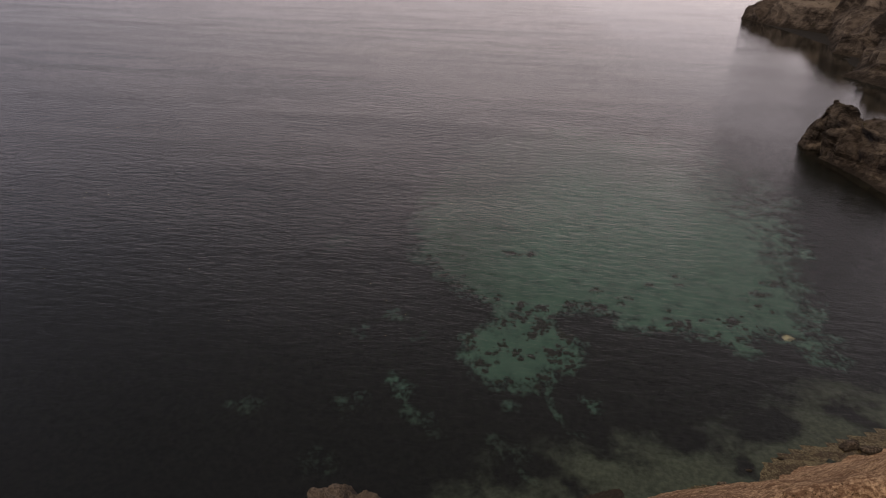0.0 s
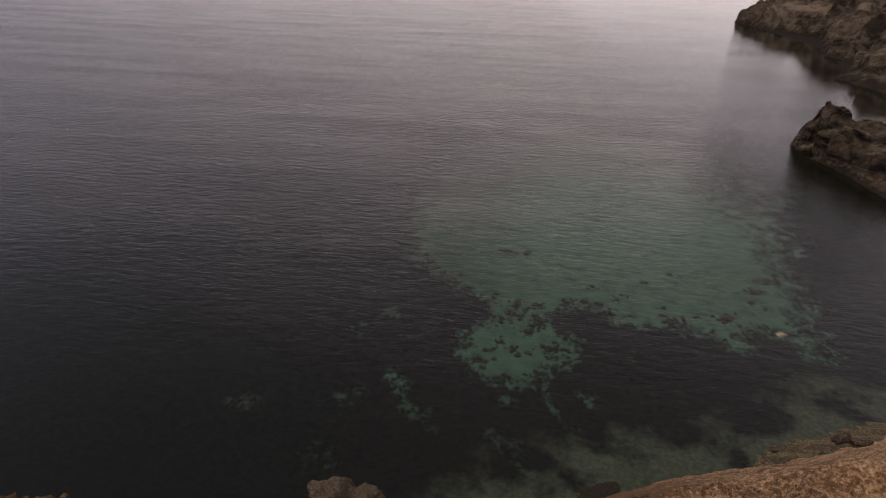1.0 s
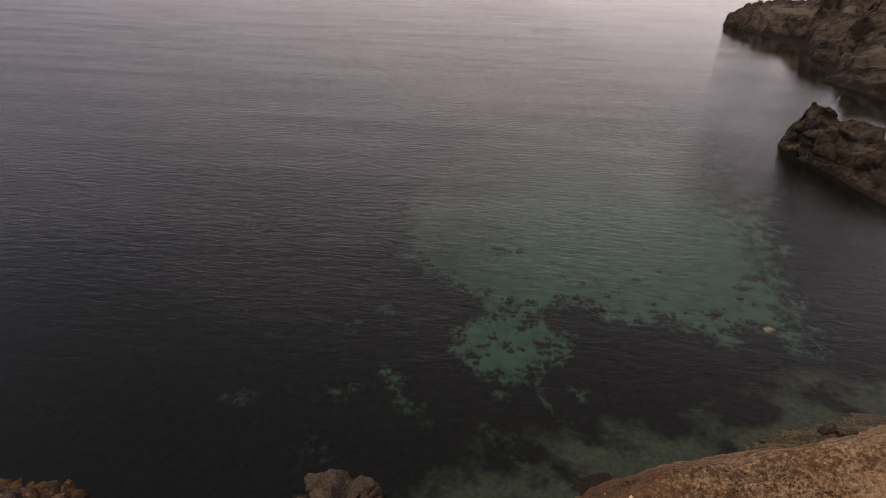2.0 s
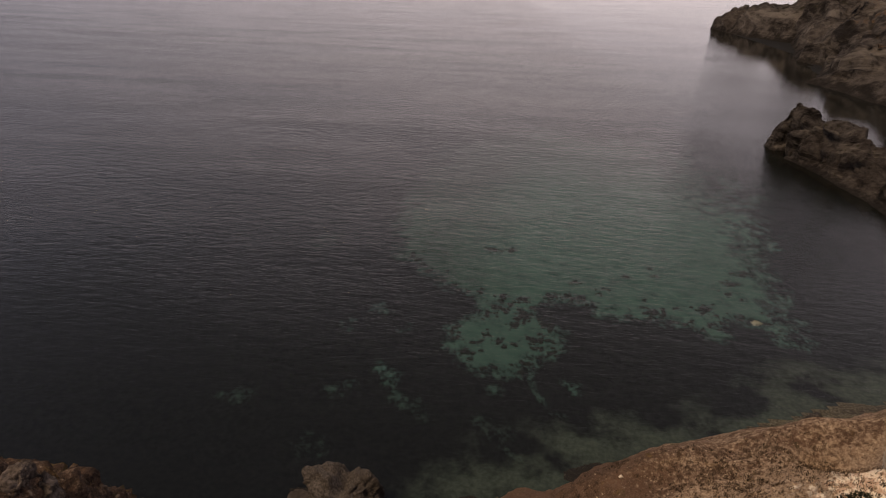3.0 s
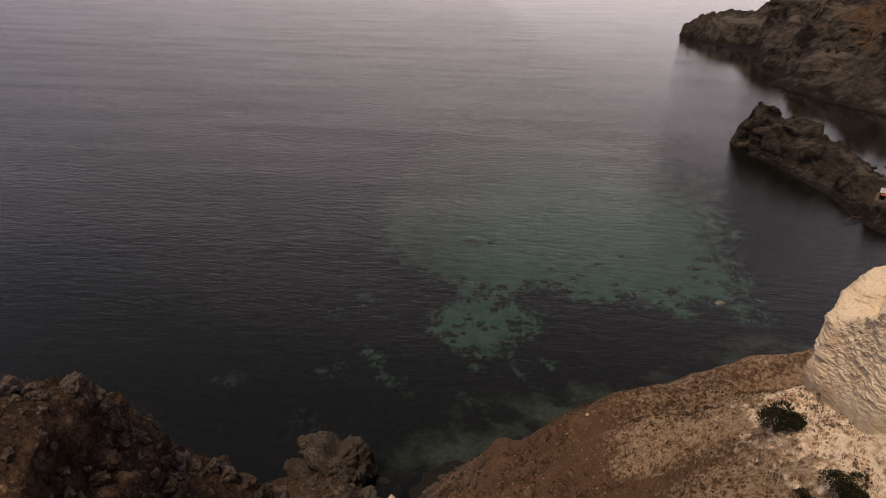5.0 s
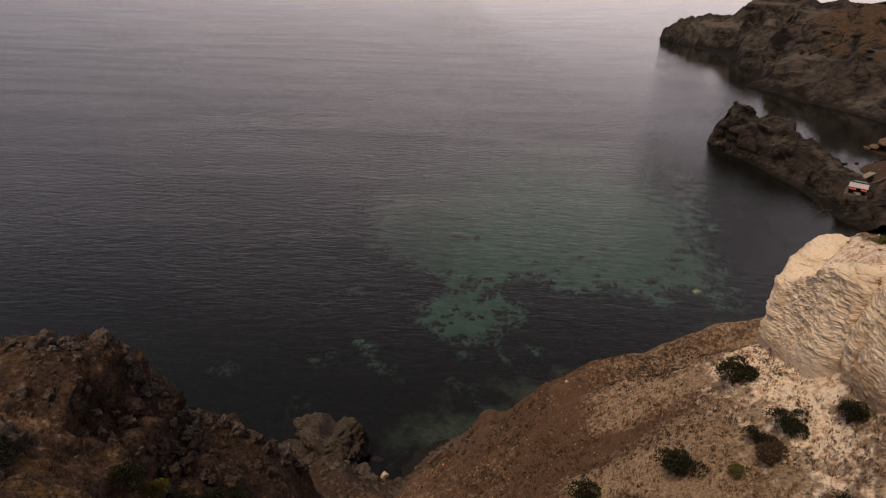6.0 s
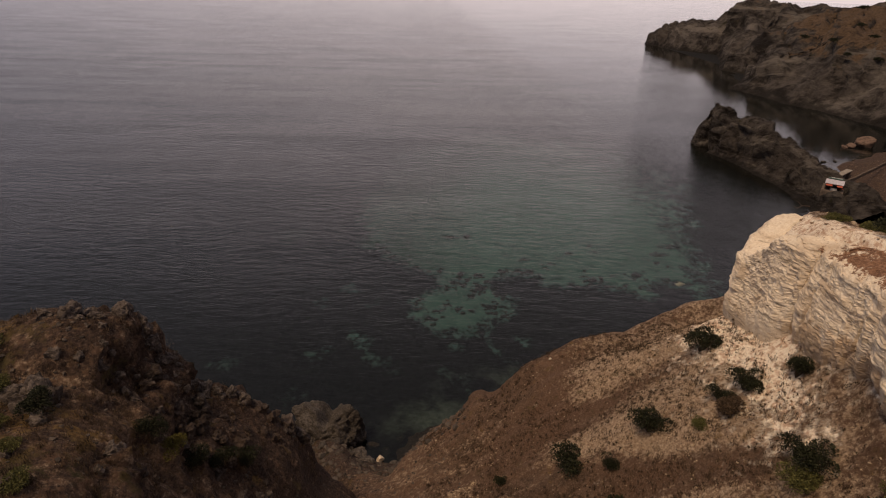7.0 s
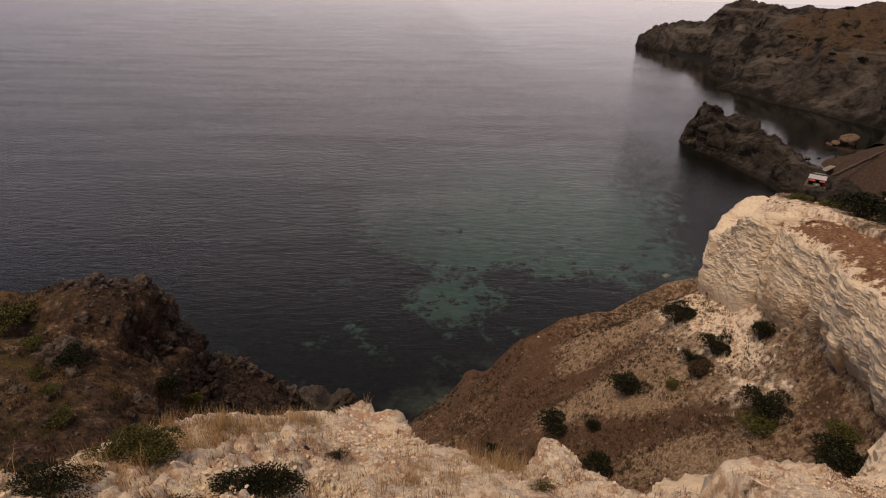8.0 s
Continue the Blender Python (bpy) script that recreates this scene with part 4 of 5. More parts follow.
def scattered_stones(name, count, area, sizes, material, label, seed, weight=None):
    """Loose stones strewn on the ground as one object."""
    pick = np.random.default_rng(seed)
    bm = bmesh.new()
    bmesh.ops.create_icosphere(bm, subdivisions=1, radius=1.0)
    base = np.array([v.co for v in bm.verts])
    tris = np.array([[v.index for v in f.verts] for f in bm.faces])
    bm.free()
    x, y = pick.uniform(area[0], area[1], count * 3), pick.uniform(area[2], area[3], count * 3)
    if weight:
        keep = pick.uniform(size=len(x)) < weight(x, y)
        x, y = x[keep], y[keep]
    x, y = x[:count], y[:count]
    z = ground_height(x, y)
    keep = z > 0.1
    x, y, z = x[keep], y[keep], z[keep]
    r = sizes[0] * (sizes[1] / sizes[0]) ** (pick.uniform(size=len(x)) ** 4.0)
    turn = pick.uniform(0, 2 * np.pi, len(x))
    shape = base[None] * (1 + 0.35 * pick.normal(size=(len(x), len(base), 1)).clip(-1, 1)) * r[:, None, None] * np.stack([np.ones(len(x)), pick.uniform(0.6, 1, len(x)), pick.uniform(0.4, 0.8, len(x))], -1)[:, None]
    c, s = np.cos(turn)[:, None], np.sin(turn)[:, None]
    verts = np.stack([shape[..., 0] * c - shape[..., 1] * s + x[:, None], shape[..., 0] * s + shape[..., 1] * c + y[:, None], shape[..., 2] + z[:, None] + 0.1 * r[:, None]], -1)
    faces = (tris[None] + (np.arange(len(x)) * len(base))[:, None, None]).reshape(-1, 3)
    return put(name, mesh_of(name, verts.reshape(-1, 3), faces, False), material, None, label, "stones", kind="stuff")


# ---- plants ----
def leaf_cloud(places, outward, size, pick, long=1.8):
    """Small leaves, one quad each, at the given places."""
    n = len(places)
    a = outward + 0.9 * pick.normal(size=(n, 3))
    a /= np.linalg.norm(a, axis=1)[:, None]
    b = np.cross(a, pick.normal(size=(n, 3)))
    b /= np.linalg.norm(b, axis=1)[:, None]
    s = (size * pick.uniform(0.6, 1.4, n))[:, None]
    a, b = a * s * long, b * s
    quad = np.stack([places - 0.2 * b, places + 0.5 * a - b * 0.5, places + a, places + 0.5 * a + b * 0.5], 1)
    return quad.reshape(-1, 3), np.arange(4 * n).reshape(n, 4)


def stem_mesh(width, height, pick, count=9):
    verts, faces = [], []
    for _ in range(count):
        turn, lean = pick.uniform(0, 2 * np.pi), pick.uniform(0.15, 0.75)
        tip = np.array([math.cos(turn) * width * 0.45 * lean, math.sin(turn) * width * 0.45 * lean, height * pick.uniform(0.55, 0.85)])
        mid = tip * 0.5 + np.array([0, 0, -0.06 * height]) + pick.normal(size=3) * 0.03 * width
        for a, b, ra, rb in ((np.zeros(3) - (0, 0, 0.1), mid, 0.022, 0.016), (mid, tip, 0.016, 0.006)):
            k = len(verts)
            for end, r in ((a, ra), (b, rb)):
                for q in range(5):
                    w = q * 2 * np.pi / 5
                    verts.append(end + np.array([math.cos(w), math.sin(w), 0]) * r * width)
            faces += [(k + q, k + (q + 1) % 5, k + 5 + (q + 1) % 5, k + 5 + q) for q in range(5)]
    return mesh_of("branchwork", np.array(verts), np.array(faces))


def shrub(x, y, width, height, leaf, label, seed, leaves=1500, z=None, group="", size=0.026, lobes=10):
    """A low evergreen shrub: stems under a lumpy crown of small leaves."""
    pick = np.random.default_rng(seed)
    root = tagged(new("shrub"), label, "shrub", group)
    root.location = (x, y, (on_ground(x, y) if z is None else z) - 0.05)
    put("branchwork", stem_mesh(width, height, pick), TWIG, root)
    middle = np.stack([pick.normal(0, 0.17, lobes).clip(-0.3, 0.3) * width, pick.normal(0, 0.17, lobes).clip(-0.3, 0.3) * width, height * pick.uniform(0.3, 0.62, lobes)], -1)
    radius = width * pick.uniform(0.17, 0.28, lobes)
    which = pick.integers(0, lobes, leaves)
    way = pick.normal(size=(leaves, 3))
    way /= np.linalg.norm(way, axis=1)[:, None]
    way[:, 2] = np.where(way[:, 2] < -0.35, -way[:, 2], way[:, 2])
    reach = radius[which] * pick.uniform(0.45, 1.0, leaves) ** 0.5 * (1 + 0.25 * soft_noise(way[:, 0] * 3 + which, way[:, 1] * 3, way[:, 2] * 3))
    places = middle[which] + way * reach[:, None] * (1, 1, min(1.0, 1.15 * height / width))
    places[:, 2] = np.maximum(places[:, 2], 0.06 * height)
    verts, faces = leaf_cloud(places, way, np.full(leaves, size * width), pick)
    put("crown", mesh_of("crown", verts, faces, False), leaf, root)
    return root


def shrubs():
    dark, olive = "dark green juniper shrub on the stony slope", "olive green shrub on the earth slope"
    rows = [(18.6, 14.2, 2.6, 1.8, JUNIPER, "straggling dark green shrub beside the pale scree"), (20.2, 7.6, 1.65, 1.5, JUNIPER, "round dense black-green shrub under the limestone cliff"),
            (18.5, 8.9, 2.05, 1.5, JUNIPER, dark), (17.1, 8.7, 1.4, 1.1, JUNIPER, dark), (16.9, 7.5, 2.1, 1.1, DRYLEAF, "grey-brown half-dry shrub on the stony slope"),
            (13.5, 8.8, 2.4, 1.5, JUNIPER, dark), (15.4, 7.3, 1.1, 0.6, OLIVE, "small olive shrub on the stony slope"), (17.6, 2.2, 2.3, 1.6, JUNIPER, "broad dark green shrub on the slope"),
            (16.8, 1.5, 1.9, 1.3, OLIVE, olive), (9.5, 9.9, 2.7, 1.0, JUNIPER, "low dark shrub on the brown slope"), (11.3, 8.1, 1.3, 0.9, JUNIPER, "low dark shrub on the brown slope"),
            (5.4, 11.2, 1.1, 0.6, JUNIPER, "low dark shrub on the brown slope"), (10.7, 4.5, 2.5, 1.2, JUNIPER, "low dark shrub on the brown slope"),
            (17.8, -2.4, 3.0, 1.2, JUNIPER, "broad dark green shrub at the cliff's foot"), (18.6, -1.4, 1.6, 1.0, OLIVE, olive),
            (24.9, 9.4, 3.2, 1.8, JUNIPER, "dark green shrub on the cliff top"), (26.6, 10.8, 2.8, 1.6, JUNIPER, "dark green shrub on the cliff top"), (27.6, 9.6, 2.2, 1.2, JUNIPER, "dark green shrub on the cliff top"),
            (25.9, 15.6, 1.8, 0.5, OLIVE, "low olive shrub on the cliff top"), (24.3, 6.6, 1.1, 0.7, JUNIPER, "dark green shrub on the cliff top"), (27.0, 14.2, 1.9, 0.7, OLIVE, "low olive shrub on the cliff top"),
            (21.2, 15.5, 0.9, 0.6, DRYLEAF, "small dry brown shrub at the cliff's foot"),
            (23.4, 3.2, 0.9, 0.6, OLIVE, "small olive shrub on the cliff top"),
            (-15.2, 1.5, 1.6, 1.3, JUNIPER, "dark green shrub against a rock on the west slope"), (-11.8, 3.8, 1.6, 0.9, YELLOWLEAF, "yellow-green shrub on the west slope"),
            (-11.0, 4.4, 1.6, 1.9, JUNIPER, "upright dark green shrub on the west slope"), (-12.2, 3.2, 1.5, 1.7, JUNIPER, "upright dark green shrub on the west slope"),
            (-9.6, 6.6, 1.4, 1.7, JUNIPER, "upright dark green shrub on the west slope"), (-19.6, 4.6, 2.4, 1.3, OLIVE, "olive green shrub on the grassy knoll"),
            (-16.0, 0.4, 0.9, 0.6, OLIVE, "small olive shrub on the west slope"), (-13.2, -2.6, 1.3, 0.7, OLIVE, "small olive shrub on the west slope"),
            (-17.6, 2.8, 1.2, 0.8, OLIVE, "small olive shrub on the west slope"), (-10.3, 5.5, 1.5, 1.7, JUNIPER, "upright dark green shrub on the west slope"), (-14.6, -0.9, 1.0, 0.5, OLIVE, "small olive shrub on the west slope")]
    for n, (x, y, w, h, leaf, label) in enumerate(rows):
        shrub(x, y, w, h, leaf, label, 100 + n, 3600, group="shrubs on the hillside")
    near = [(-2.32, -14.7, 0.8, 0.34, OLIVE, "dense green shrub on the near cliff edge", 12000), (-1.0, -15.3, 0.75, 0.2, JUNIPER, "low spreading dark green shrub on pale rock", 9000),
            (-1.4, -15.6, 0.45, 0.13, OLIVE, "low spreading dark green shrub on pale rock", 6000), (-0.61, -13.85, 0.36, 0.15, JUNIPER, "tiny dark green shrub on pale rock", 2500),
            (-2.55, -15.5, 0.7, 0.14, JUNIPER, "low spreading dark green shrub on pale rock", 6000), (1.75, -14.2, 0.4, 0.14, OLIVE, "low green shrub on pale rock", 3000)]
    for n, (x, y, w, h, leaf, label, count) in enumerate(near):
        shrub(x, y, w, h, leaf, label, 300 + n, count, z=on_ground(x, y) + 0.07, group="shrubs on the near rim", size=0.016, lobes=16).scale = (1.15, 0.6, 1.0)
    far = [(200.5, 240, 4.5), (197.7, 269, 5.0), (213, 263, 4.5), (282, 372, 7.0), (201, 297, 4.5), (193, 250, 4.0), (220, 285, 4.0), (232, 300, 5.0), (215, 245, 4.5), (240, 330, 5.0)]
    for n, (x, y, w) in enumerate(far):
        shrub(x, y, w, w * 0.45, JUNIPER, "dark shrub on the headland's slope", 400 + n, 900, group="shrubs on the headland", size=0.05)
    root = [(118, 108, 4.0), (124, 112, 5.0), (131, 118, 4.5), (114, 105, 4.0), (112, 96, 4.0), (136, 124, 4.0), (117, 101, 4.0), (127, 121, 3.5)]
    for n, (x, y, w) in enumerate(root):
        shrub(x, y, w, w * 0.5, JUNIPER if n % 2 else OLIVE, "dark shrub on the slope above the hut", 440 + n, 900, group="shrubs above the hut", size=0.05)


def grass(name, count, spots, tall, label, seed, material=STRAW, blades=26, spread=0.10, width=0.006):
    """Tufts of dry grass as one object. spots(pick, n): arrays of x and y."""
    pick = np.random.default_rng(seed)
    x, y = spots(pick, count)
    z = ground_height(x, y)
    grow = tall * pick.uniform(0.45, 1.15, len(x))
    k = blades
    turn, lean = pick.uniform(0, 2 * np.pi, (len(x), k)), pick.uniform(0.05, 0.75, (len(x), k))
    bx = x[:, None] + pick.normal(0, spread, (len(x), k)) * 0.5
    by = y[:, None] + pick.normal(0, spread, (len(x), k)) * 0.5
    h = grow[:, None] * pick.uniform(0.5, 1.0, (len(x), k))
    cx, cy = np.cos(turn), np.sin(turn)
    rows = []
    for t, w in ((0.0, 1.0), (0.55, 0.7), (1.0, 0.12)):
        out = lean * h * t**1.8 * 0.8
        px, py, pz = bx + cx * out, by + cy * out, z[:, None] - 0.03 + h * t * (1 - 0.25 * lean * t)
        rows += [np.stack([px - cy * width * w, py + cx * width * w, pz], -1), np.stack([px + cy * width * w, py - cx * width * w, pz], -1)]
    verts = np.stack(rows, 2).reshape(-1, 3)
    base = (np.arange(len(x) * k) * 6)[:, None, None]
    faces = (base + np.array([[0, 1, 3, 2], [2, 3, 5, 4]])[None]).reshape(-1, 4)
    return put(name, mesh_of(name, verts, faces, False), material, None, label, "grass", kind="stuff")


def rim_grass(pick, n):
    """Along the near edge: clumps where the rim drops, thinner on top."""
    seeds = [(-2.13, -14.0, 0.28), (-1.95, -13.4, 0.25), (-1.46, -12.05, 0.16), (-2.45, -15.1, 0.2), (1.14, -13.4, 0.26), (1.6, -13.2, 0.22), (-0.6, -13.6, 0.5), (0.1, -14.5, 0.4), (-1.7, -12.8, 0.25), (1.1, -14.3, 0.4), (-0.87, -10.8, 0.12), (-0.4, -14.5, 0.4)]
    which = pick.choice(len(seeds), n, p=np.array([6, 5, 3, 3, 4, 3, 0.8, 1.4, 3, 1.2, 0.5, 1.0]) / 31.9)
    s = np.array(seeds)[which]
    return s[:, 0] + pick.normal(size=n) * s[:, 2], s[:, 1] + pick.normal(size=n) * s[:, 2]


def slope_scrub(pick, n):
    x, y = pick.uniform(0, 22, 4 * n), pick.uniform(-8, 23, 4 * n)
    keep = ~inside(x, y, RIM_RING) & (pick.uniform(size=4 * n) < 0.35 + 0.9 * layered(x, y, 3, 4.0, 3)) & (x > 1.5 - 0.1 * y)
    return x[keep][:n], y[keep][:n]


def west_scrub(pick, n):
    x, y = pick.uniform(-24, -4, 4 * n), pick.uniform(-12, 12, 4 * n)
    keep = ~inside(x, y, RIM_RING) & (pick.uniform(size=4 * n) < 0.35 + 0.9 * layered(x, y, 5, 4.0, 3))
    return x[keep][:n], y[keep][:n]


def top_scrub(pick, n):
    x, y = pick.uniform(-4, 34, 5 * n), pick.uniform(-17, 20, 5 * n)
    keep = inside(x, y, RIM_RING) & (pick.uniform(size=5 * n) < 0.35 + 0.9 * layered(x, y, 8, 3.0, 3))
    return x[keep][:n], y[keep][:n]


def rim_scrub(pick, n):
    x, y = pick.uniform(-4.5, 10, 6 * n), pick.uniform(-16.8, -9.6, 6 * n)
    keep = inside(x, y, RIM_RING) & (pick.uniform(size=6 * n) < 0.15 + 1.6 * layered(x, y, 6, 1.1, 3))
    return x[keep][:n], y[keep][:n]


# ---- hut, wall and jetty on the spit ----
def box(bm, sx, sy, sz, x=0.0, y=0.0, z=0.0, tilt=0.0, bevel=0.02):
    made = bmesh.ops.create_cube(bm, size=1.0)["verts"]
    bmesh.ops.scale(bm, vec=(sx, sy, sz), verts=made)
    if bevel:
        edges = {e for v in made for e in v.link_edges}
        made = bmesh.ops.bevel(bm, geom=list(edges), offset=bevel, segments=1, affect="EDGES")["verts"]
    if tilt:
        bmesh.ops.rotate(bm, cent=(0, 0, 0), matrix=Matrix.Rotation(radians(tilt), 3, "X"), verts=made)
    bmesh.ops.translate(bm, vec=(x, y, z), verts=made)
    return bm


def one_box(name, material, parent, *dims, label="", **more):
    return part(name, box(bmesh.new(), *dims, **more), material, parent, label)


def hut():
    grey = plain_material("weathered_sheet", (0.42, 0.40, 0.44), (0.60, 0.58, 0.62), 0.6, 2.0)
    green = plain_material("green_sheet", (0.03, 0.075, 0.055), (0.05, 0.11, 0.08), 0.6, 2.0)
    white = plain_material("white_board", (0.6, 0.58, 0.55), (0.75, 0.73, 0.70), 0.7, 2.0)
    wood = plain_material("hut_timber", (0.10, 0.065, 0.045), (0.19, 0.13, 0.09), 0.85, 5.0)
    red = plain_material("red_canvas", (0.36, 0.075, 0.045), (0.50, 0.13, 0.075), 0.8, 2.0)
    stone = plain_material("terrace_stone", (0.09, 0.07, 0.055), (0.18, 0.14, 0.11), 0.9, 1.0)
    pale = plain_material("jetty_concrete", (0.22, 0.19, 0.16), (0.36, 0.32, 0.27), 0.85, 1.5)
    root = tagged(new("hut"), "timber hut with grey and green sheet roofs on a terrace", "hut")
    root.matrix_world = pose(100.2, 111.8, 4.3, 0, 0, -38) @ Matrix.Scale(0.75, 4)
    one_box("terrace", stone, root, 6.2, 9.0, 2.4, 0, 0.9, -1.15, bevel=0.3)
    for x in (-2.2, 2.2):
        for y in (-2.4, 2.6):
            one_box("post", wood, root, 0.14, 0.14, 2.3, x, y, 1.2)
    one_box("back_wall", wood, root, 4.6, 0.12, 2.3, 0, 2.7, 1.2)
    one_box("side_wall", wood, root, 0.12, 5.0, 2.1, -2.3, 0.1, 1.1)
    one_box("side_wall", wood, root, 0.12, 5.0, 2.1, 2.3, 0.1, 1.1)
    one_box("roof", grey, root, 5.2, 4.2, 0.10, 0, -1.0, 2.5, tilt=6, label="grey sheet roof")
    one_box("back_roof", green, root, 4.2, 2.6, 0.10, 0.0, 2.6, 2.75, tilt=-8, label="green sheet roof")
    one_box("lean_to_roof", white, root, 3.2, 1.8, 0.10, 0.2, 4.7, 2.4, tilt=-10, label="white board roof")
    one_box("lean_to_wall", wood, root, 3.0, 0.12, 2.0, 0.2, 5.4, 1.0)
    one_box("awning", red, root, 1.8, 0.9, 0.10, -1.3, -3.5, 1.9, tilt=18, label="red canvas awning")
    one_box("awning", red, root, 1.6, 0.9, 0.10, 1.6, -3.5, 1.9, tilt=18, label="red canvas awning")
    crate = tagged(new("crate"), "white crate standing before the hut", "crate")
    crate.matrix_world = pose(99.4, 110.6, 3.6, 0, 0, -25)
    one_box("body", white, crate, 1.3, 1.0, 1.1, 0, 0, 0.5)
    one_box("lid", white, crate, 1.4, 1.1, 0.08, 0, 0, 1.1)
    table = tagged(new("table"), "red folding table in front of the hut", "table")
    table.matrix_world = pose(101.2, 110.6, 3.9, 0, 0, 20)
    one_box("tabletop", red, table, 1.5, 0.8, 0.05, 0, 0, 0.74)
    for x in (-0.6, 0.6):
        for y in (-0.3, 0.3):
            one_box("leg", wood, table, 0.05, 0.05, 0.74, x, y, 0.36, bevel=0.0)
    wall = tagged(new("retaining_wall"), "low brown stone wall running up the shore behind the hut", "wall")
    wall.matrix_world = pose(107.0, 117.5, 3.6, 0, 0, 33)
    for n in range(16):
        one_box("stone_course", stone, wall, 2.35, 0.4, 1.0, 1.2 + 2.4 * n, 0.05 * math.sin(n * 2.3), 0.2 + 0.16 * n + 0.07 * math.sin(n * 1.7), bevel=0.08)
    jetty = tagged(new("jetty"), "pale concrete jetty slab beside the bay", "jetty")
    jetty.matrix_world = pose(117.0, 131.5, 1.9, 0, 0, 38)
    one_box("deck", pale, jetty, 10.5, 1.6, 0.35, 0, 0, 0.3, label="pale concrete deck")
    for x in (-4, 0, 4):
        one_box("pier", stone, jetty, 0.8, 1.4, 2.6, x, 0, -1.1)
    branch = tagged(new("dead_branch"), "bare dead branch leaning out over the water", "branch")
    branch.matrix_world = pose(92.6, 108.6, 0.5)
    tips = [((0.8, 0, 0.2), (-1.4, -0.4, 0.5), 0.18, 0.12), ((-1.4, -0.4, 0.5), (-3.0, -1.2, 0.1), 0.12, 0.08), ((-1.4, -0.4, 0.5), (-2.2, 0.5, 1.3), 0.09, 0.04), ((-3.0, -1.2, 0.1), (-3.6, -2.2, 0.3), 0.07, 0.03), ((-3.0, -1.2, 0.1), (-4.0, -0.9, 0.7), 0.07, 0.03)]
    bm = bmesh.new()
    for a, b, ra, rb in tips:
        a, b = Vector(a), Vector(b)
        turn = (b - a).to_track_quat("Z", "Y").to_matrix().to_4x4()
        bmesh.ops.create_cone(bm, cap_ends=True, segments=7, radius1=ra, radius2=rb, depth=(b - a).length, matrix=Matrix.Translation((a + b) / 2) @ turn)
    part("limb", bm, TWIG, branch)


# ---- weed on the sand ----
def weed_clumps():
    pick = np.random.default_rng(77)
    spots = [(4.5, 90.9, 1.5), (8.2, 91.6, 1.0), (18.9, 80.7, 1.0), (28.6, 83.8, 0.9), (34.0, 84.5, 0.8), (33.8, 87.3, 0.8), (47.0, 83.5, 1.3), (50.2, 87.1, 1.3), (45.1, 79.9, 0.9), (39.2, 74.3, 1.3), (30.5, 72.5, 1.5),
             (10.2, 63.1, 1.2), (19.1, 75.8, 1.1), (14.1, 75.6, 1.2), (9.5, 73.9, 1.2), (5.8, 70.7, 1.1), (16.9, 76.2, 1.0), (7.4, 66.6, 1.0), (12.6, 66.8, 1.1), (9.2, 69.0, 1.4), (5.2, 62.0, 0.9), (6.0, 74.6, 0.9), (22.5, 77.5, 0.7), (3.0, 63.5, 0.9)]
    patches, spots = spots, []
    for x, y, r in patches:
        spots.append((x, y, 0.55 * r))
        for _ in range(int(14 * r) + 4):
            spots.append((x + pick.normal(0, 0.6 * r), y + pick.normal(0, 0.5 * r), r * pick.uniform(0.12, 0.38)))
    while len(spots) < 900:
        x, y = pick.uniform(-12, 54), pick.uniform(54, 92)
        if not bool(inside(np.array([x]), np.array([y]), SAND)[0]):
            continue
        edge = float(line_distance(np.array([x]), np.array([y]), SAND[:27])[0][0])
        if pick.uniform() < math.exp(-edge / 1.8):
            for _ in range(3):
                spots.append((x + pick.normal(0, 0.5), y + pick.normal(0, 0.4), 0.1 + 0.5 * pick.uniform() ** 2))
    bm = bmesh.new()
    bmesh.ops.create_icosphere(bm, subdivisions=2, radius=1.0)
    base = np.array([v.co for v in bm.verts])
    tris = np.array([[v.index for v in f.verts] for f in bm.faces])
    bm.free()
    verts, faces = [], []
    for n, (x, y, r) in enumerate(spots):
        grow = 1 + 0.9 * layered(base[:, 0] + n * 1.7, base[:, 1], base[:, 2], 1.0, 3)
        verts.append(base * grow[:, None] * (r, r * 0.8, 0.35 * r) + (x, y, -2.15))
        faces.append(tris + n * len(base))
    weed = Nodes("seaweed")
    fine = weed.noise(4.0, 5, 0.7)
    mat = weed.done(weed.mix(weed.span(fine, 0.3, 0.7), (0.010, 0.012, 0.009), (0.035, 0.036, 0.026)), 0.9, fine, 0.2)
    put("seaweed", mesh_of("seaweed", np.concatenate(verts), np.concatenate(faces)), mat, None, "dark seaweed clumps scattered over pale sand", "seaweed", kind="stuff")


def stone_material(name, low, high):
    n = Nodes(name)
    fine = n.noise(14.0, 4, 0.65)
    col = n.mix(n.island(), low, high)
    return n.done(n.mix(n.span(fine, 0.3, 0.7, 0.0, 0.5), col, low), 0.95, fine, 0.03, 0.6, 0.2)


rocks_by_the_water()
outcrops()
PALESTONE = stone_material("pale_stone", (0.20, 0.135, 0.085), (0.58, 0.46, 0.32))
CHALKSTONE = stone_material("chalk_chip", (0.66, 0.52, 0.38), (0.93, 0.82, 0.66))
DARKSTONE = stone_material("dark_stone", (0.032, 0.027, 0.023), (0.15, 0.122, 0.10))
scattered_stones("pale_stones", 26000, (1, 22, -7, 22), (0.012, 0.09), PALESTONE, "loose pale stones strewn over the brown slope", 5,
                 lambda x, y: (~inside(x, y, RIM_RING)) * (0.10 + ramp(x, 7, 17) * np.clip(0.25 + 1.2 * layered(x, y, 2, 3.5, 3) + sum(m * np.exp(-((line_distance(x, y, a)[0] / w) ** 2)) for a, w, m in SCREE), 0, 1)))
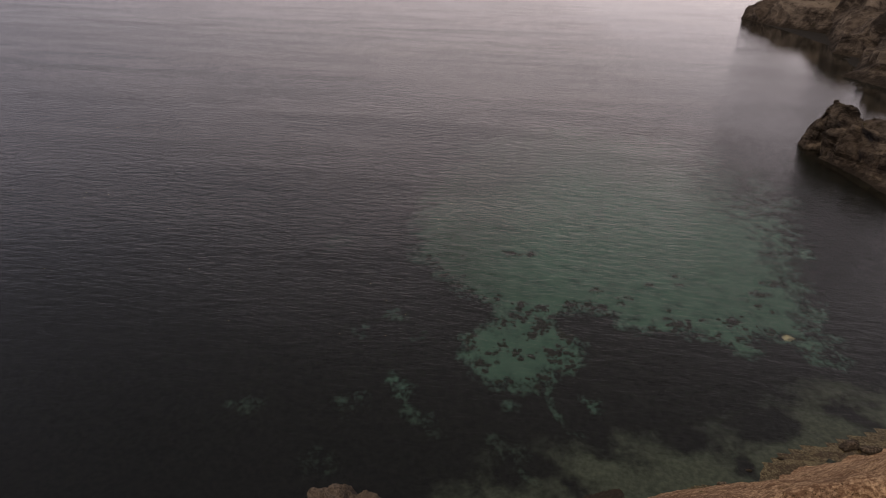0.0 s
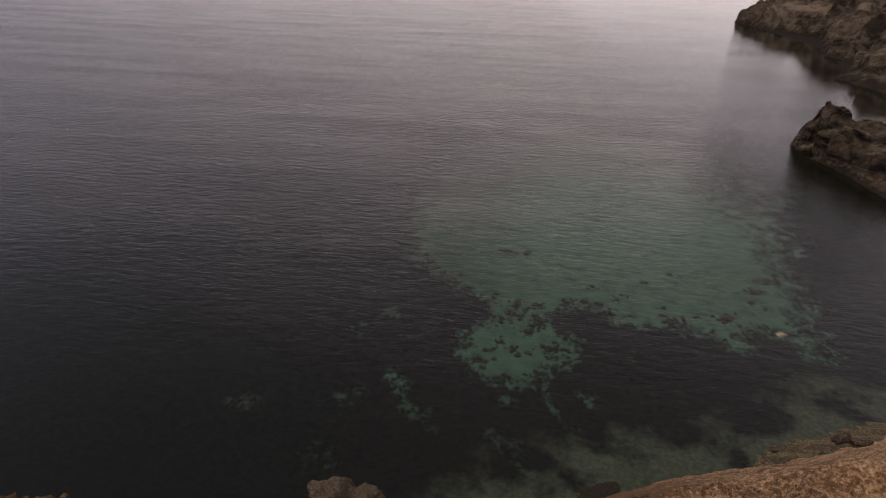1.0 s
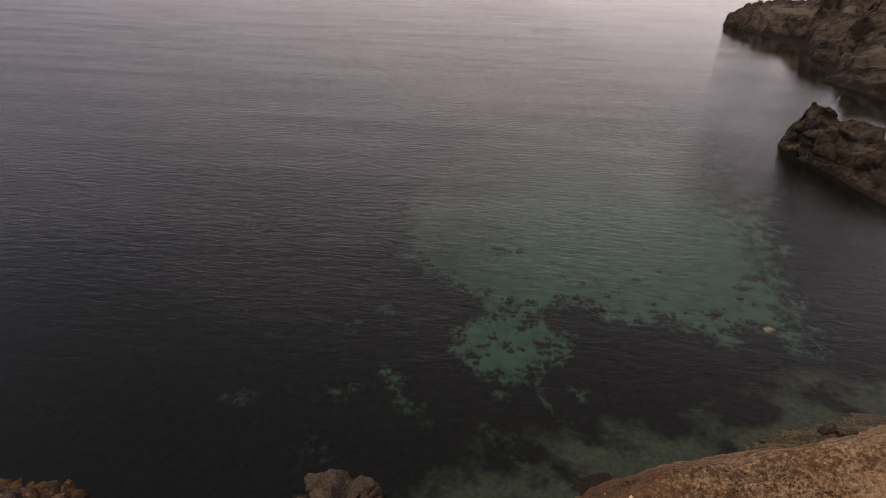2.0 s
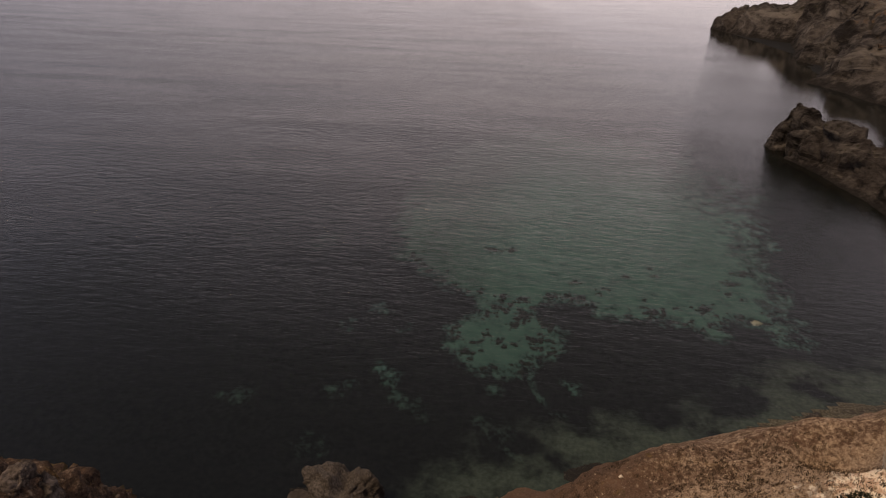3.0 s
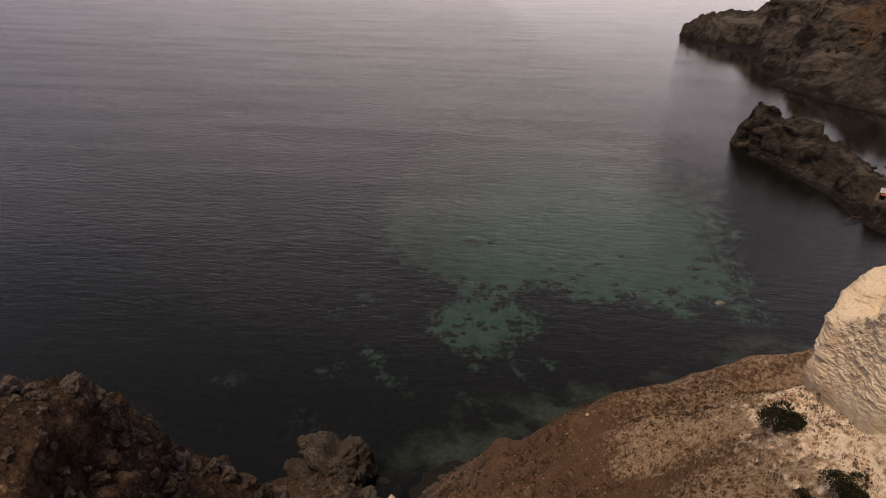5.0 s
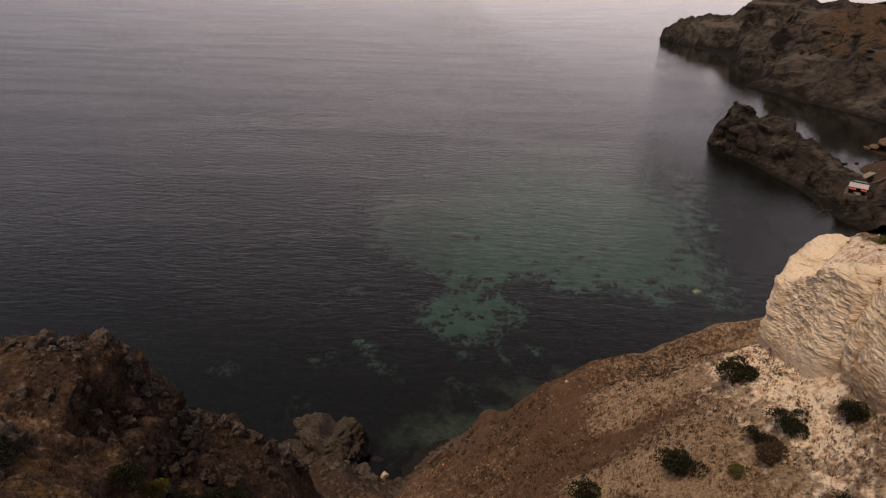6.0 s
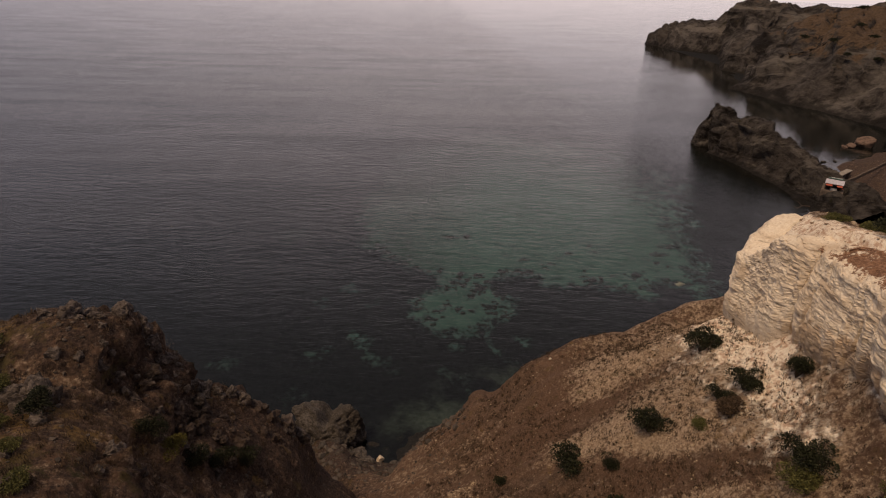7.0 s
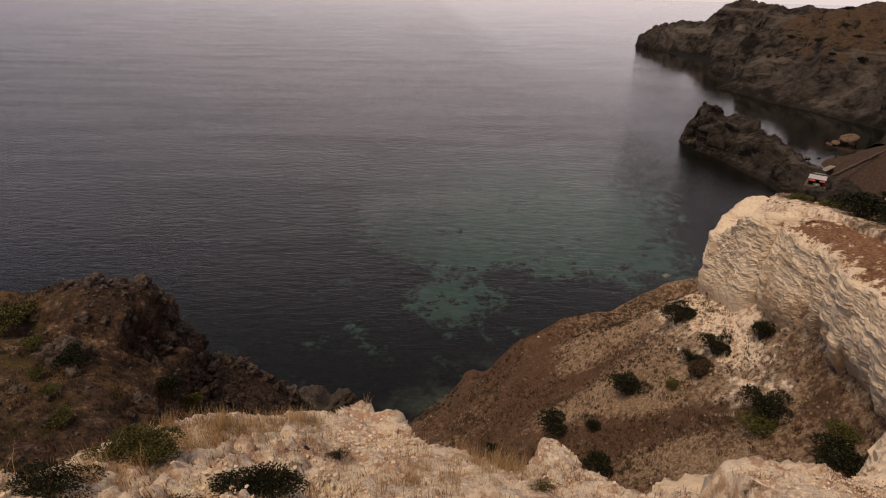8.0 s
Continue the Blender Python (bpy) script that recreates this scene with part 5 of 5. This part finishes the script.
scattered_stones("rim_rubble", 9000, (-4, 9, -16.0, -9.5), (0.008, 0.038), CHALKSTONE, "broken white limestone rubble on the near rim", 16,
                 lambda x, y: inside(x, y, RIM_RING) * np.clip(0.25 + 2.2 * layered(x, y, 12.0, 1.6, 3), 0, 1))
scattered_stones("rim_stones", 20000, (-5, 9, -16.5, -9.5), (0.006, 0.04), CHALKSTONE, "broken limestone chips on the near rim", 6, lambda x, y: inside(x, y, RIM_RING) * 1.0)
scattered_stones("gully_gravel", 420, (1.2, 4.0, 9.6, 12.6), (0.03, 0.16), PALESTONE, "patch of pale gravel in the gully", 10)
scattered_stones("cliff_top_stones", 1500, (18, 36, -6, 21), (0.03, 0.22), PALESTONE, "pale stones on the cliff top", 8, lambda x, y: inside(x, y, RIM_RING) * 1.0)
scattered_stones("dark_stones", 8000, (-24, 3, -10, 28), (0.02, 0.16), DARKSTONE, "dark loose stones on the west slope and gully floor", 7, lambda x, y: (~inside(x, y, RIM_RING)) * 1.0)
scattered_stones("beach_pebbles", 2600, (-16, 4, 20, 31), (0.03, 0.42), DARKSTONE, "grey stones and pebbles of the little beach", 9)
shrubs()
grass("rim_grass", 230, rim_grass, 0.34, "tufts of tall dry straw grass on the cliff edge", 11, blades=36, spread=0.11, width=0.0022)
grass("slope_herbs", 5000, slope_scrub, 0.13, "small dark dry plants dotted over the slope", 17, DARKHERB, 16, 0.12, 0.02)
grass("slope_scrub", 3200, slope_scrub, 0.26, "low dry brown scrub dotted over the slope", 12, DRYLEAF, 22, 0.22, 0.012)
grass("west_scrub", 1500, west_scrub, 0.30, "low dry scrub and grass on the west slope", 13, DRYLEAF, 22, 0.25, 0.012)
grass("west_grass", 1500, west_scrub, 0.20, "faded dry grass on the west slope", 15, DULLSTRAW, 22, 0.30, 0.006)
grass("top_scrub", 2200, top_scrub, 0.10, "short dry reddish herbs on the pale rock", 14, HERB, 22, 0.20, 0.004)
grass("rim_herbs", 1900, rim_scrub, 0.11, "short reddish herbs and dry grass on the pale rim", 16, HERB, 24, 0.14, 0.0022)
hut()
weed_clumps()
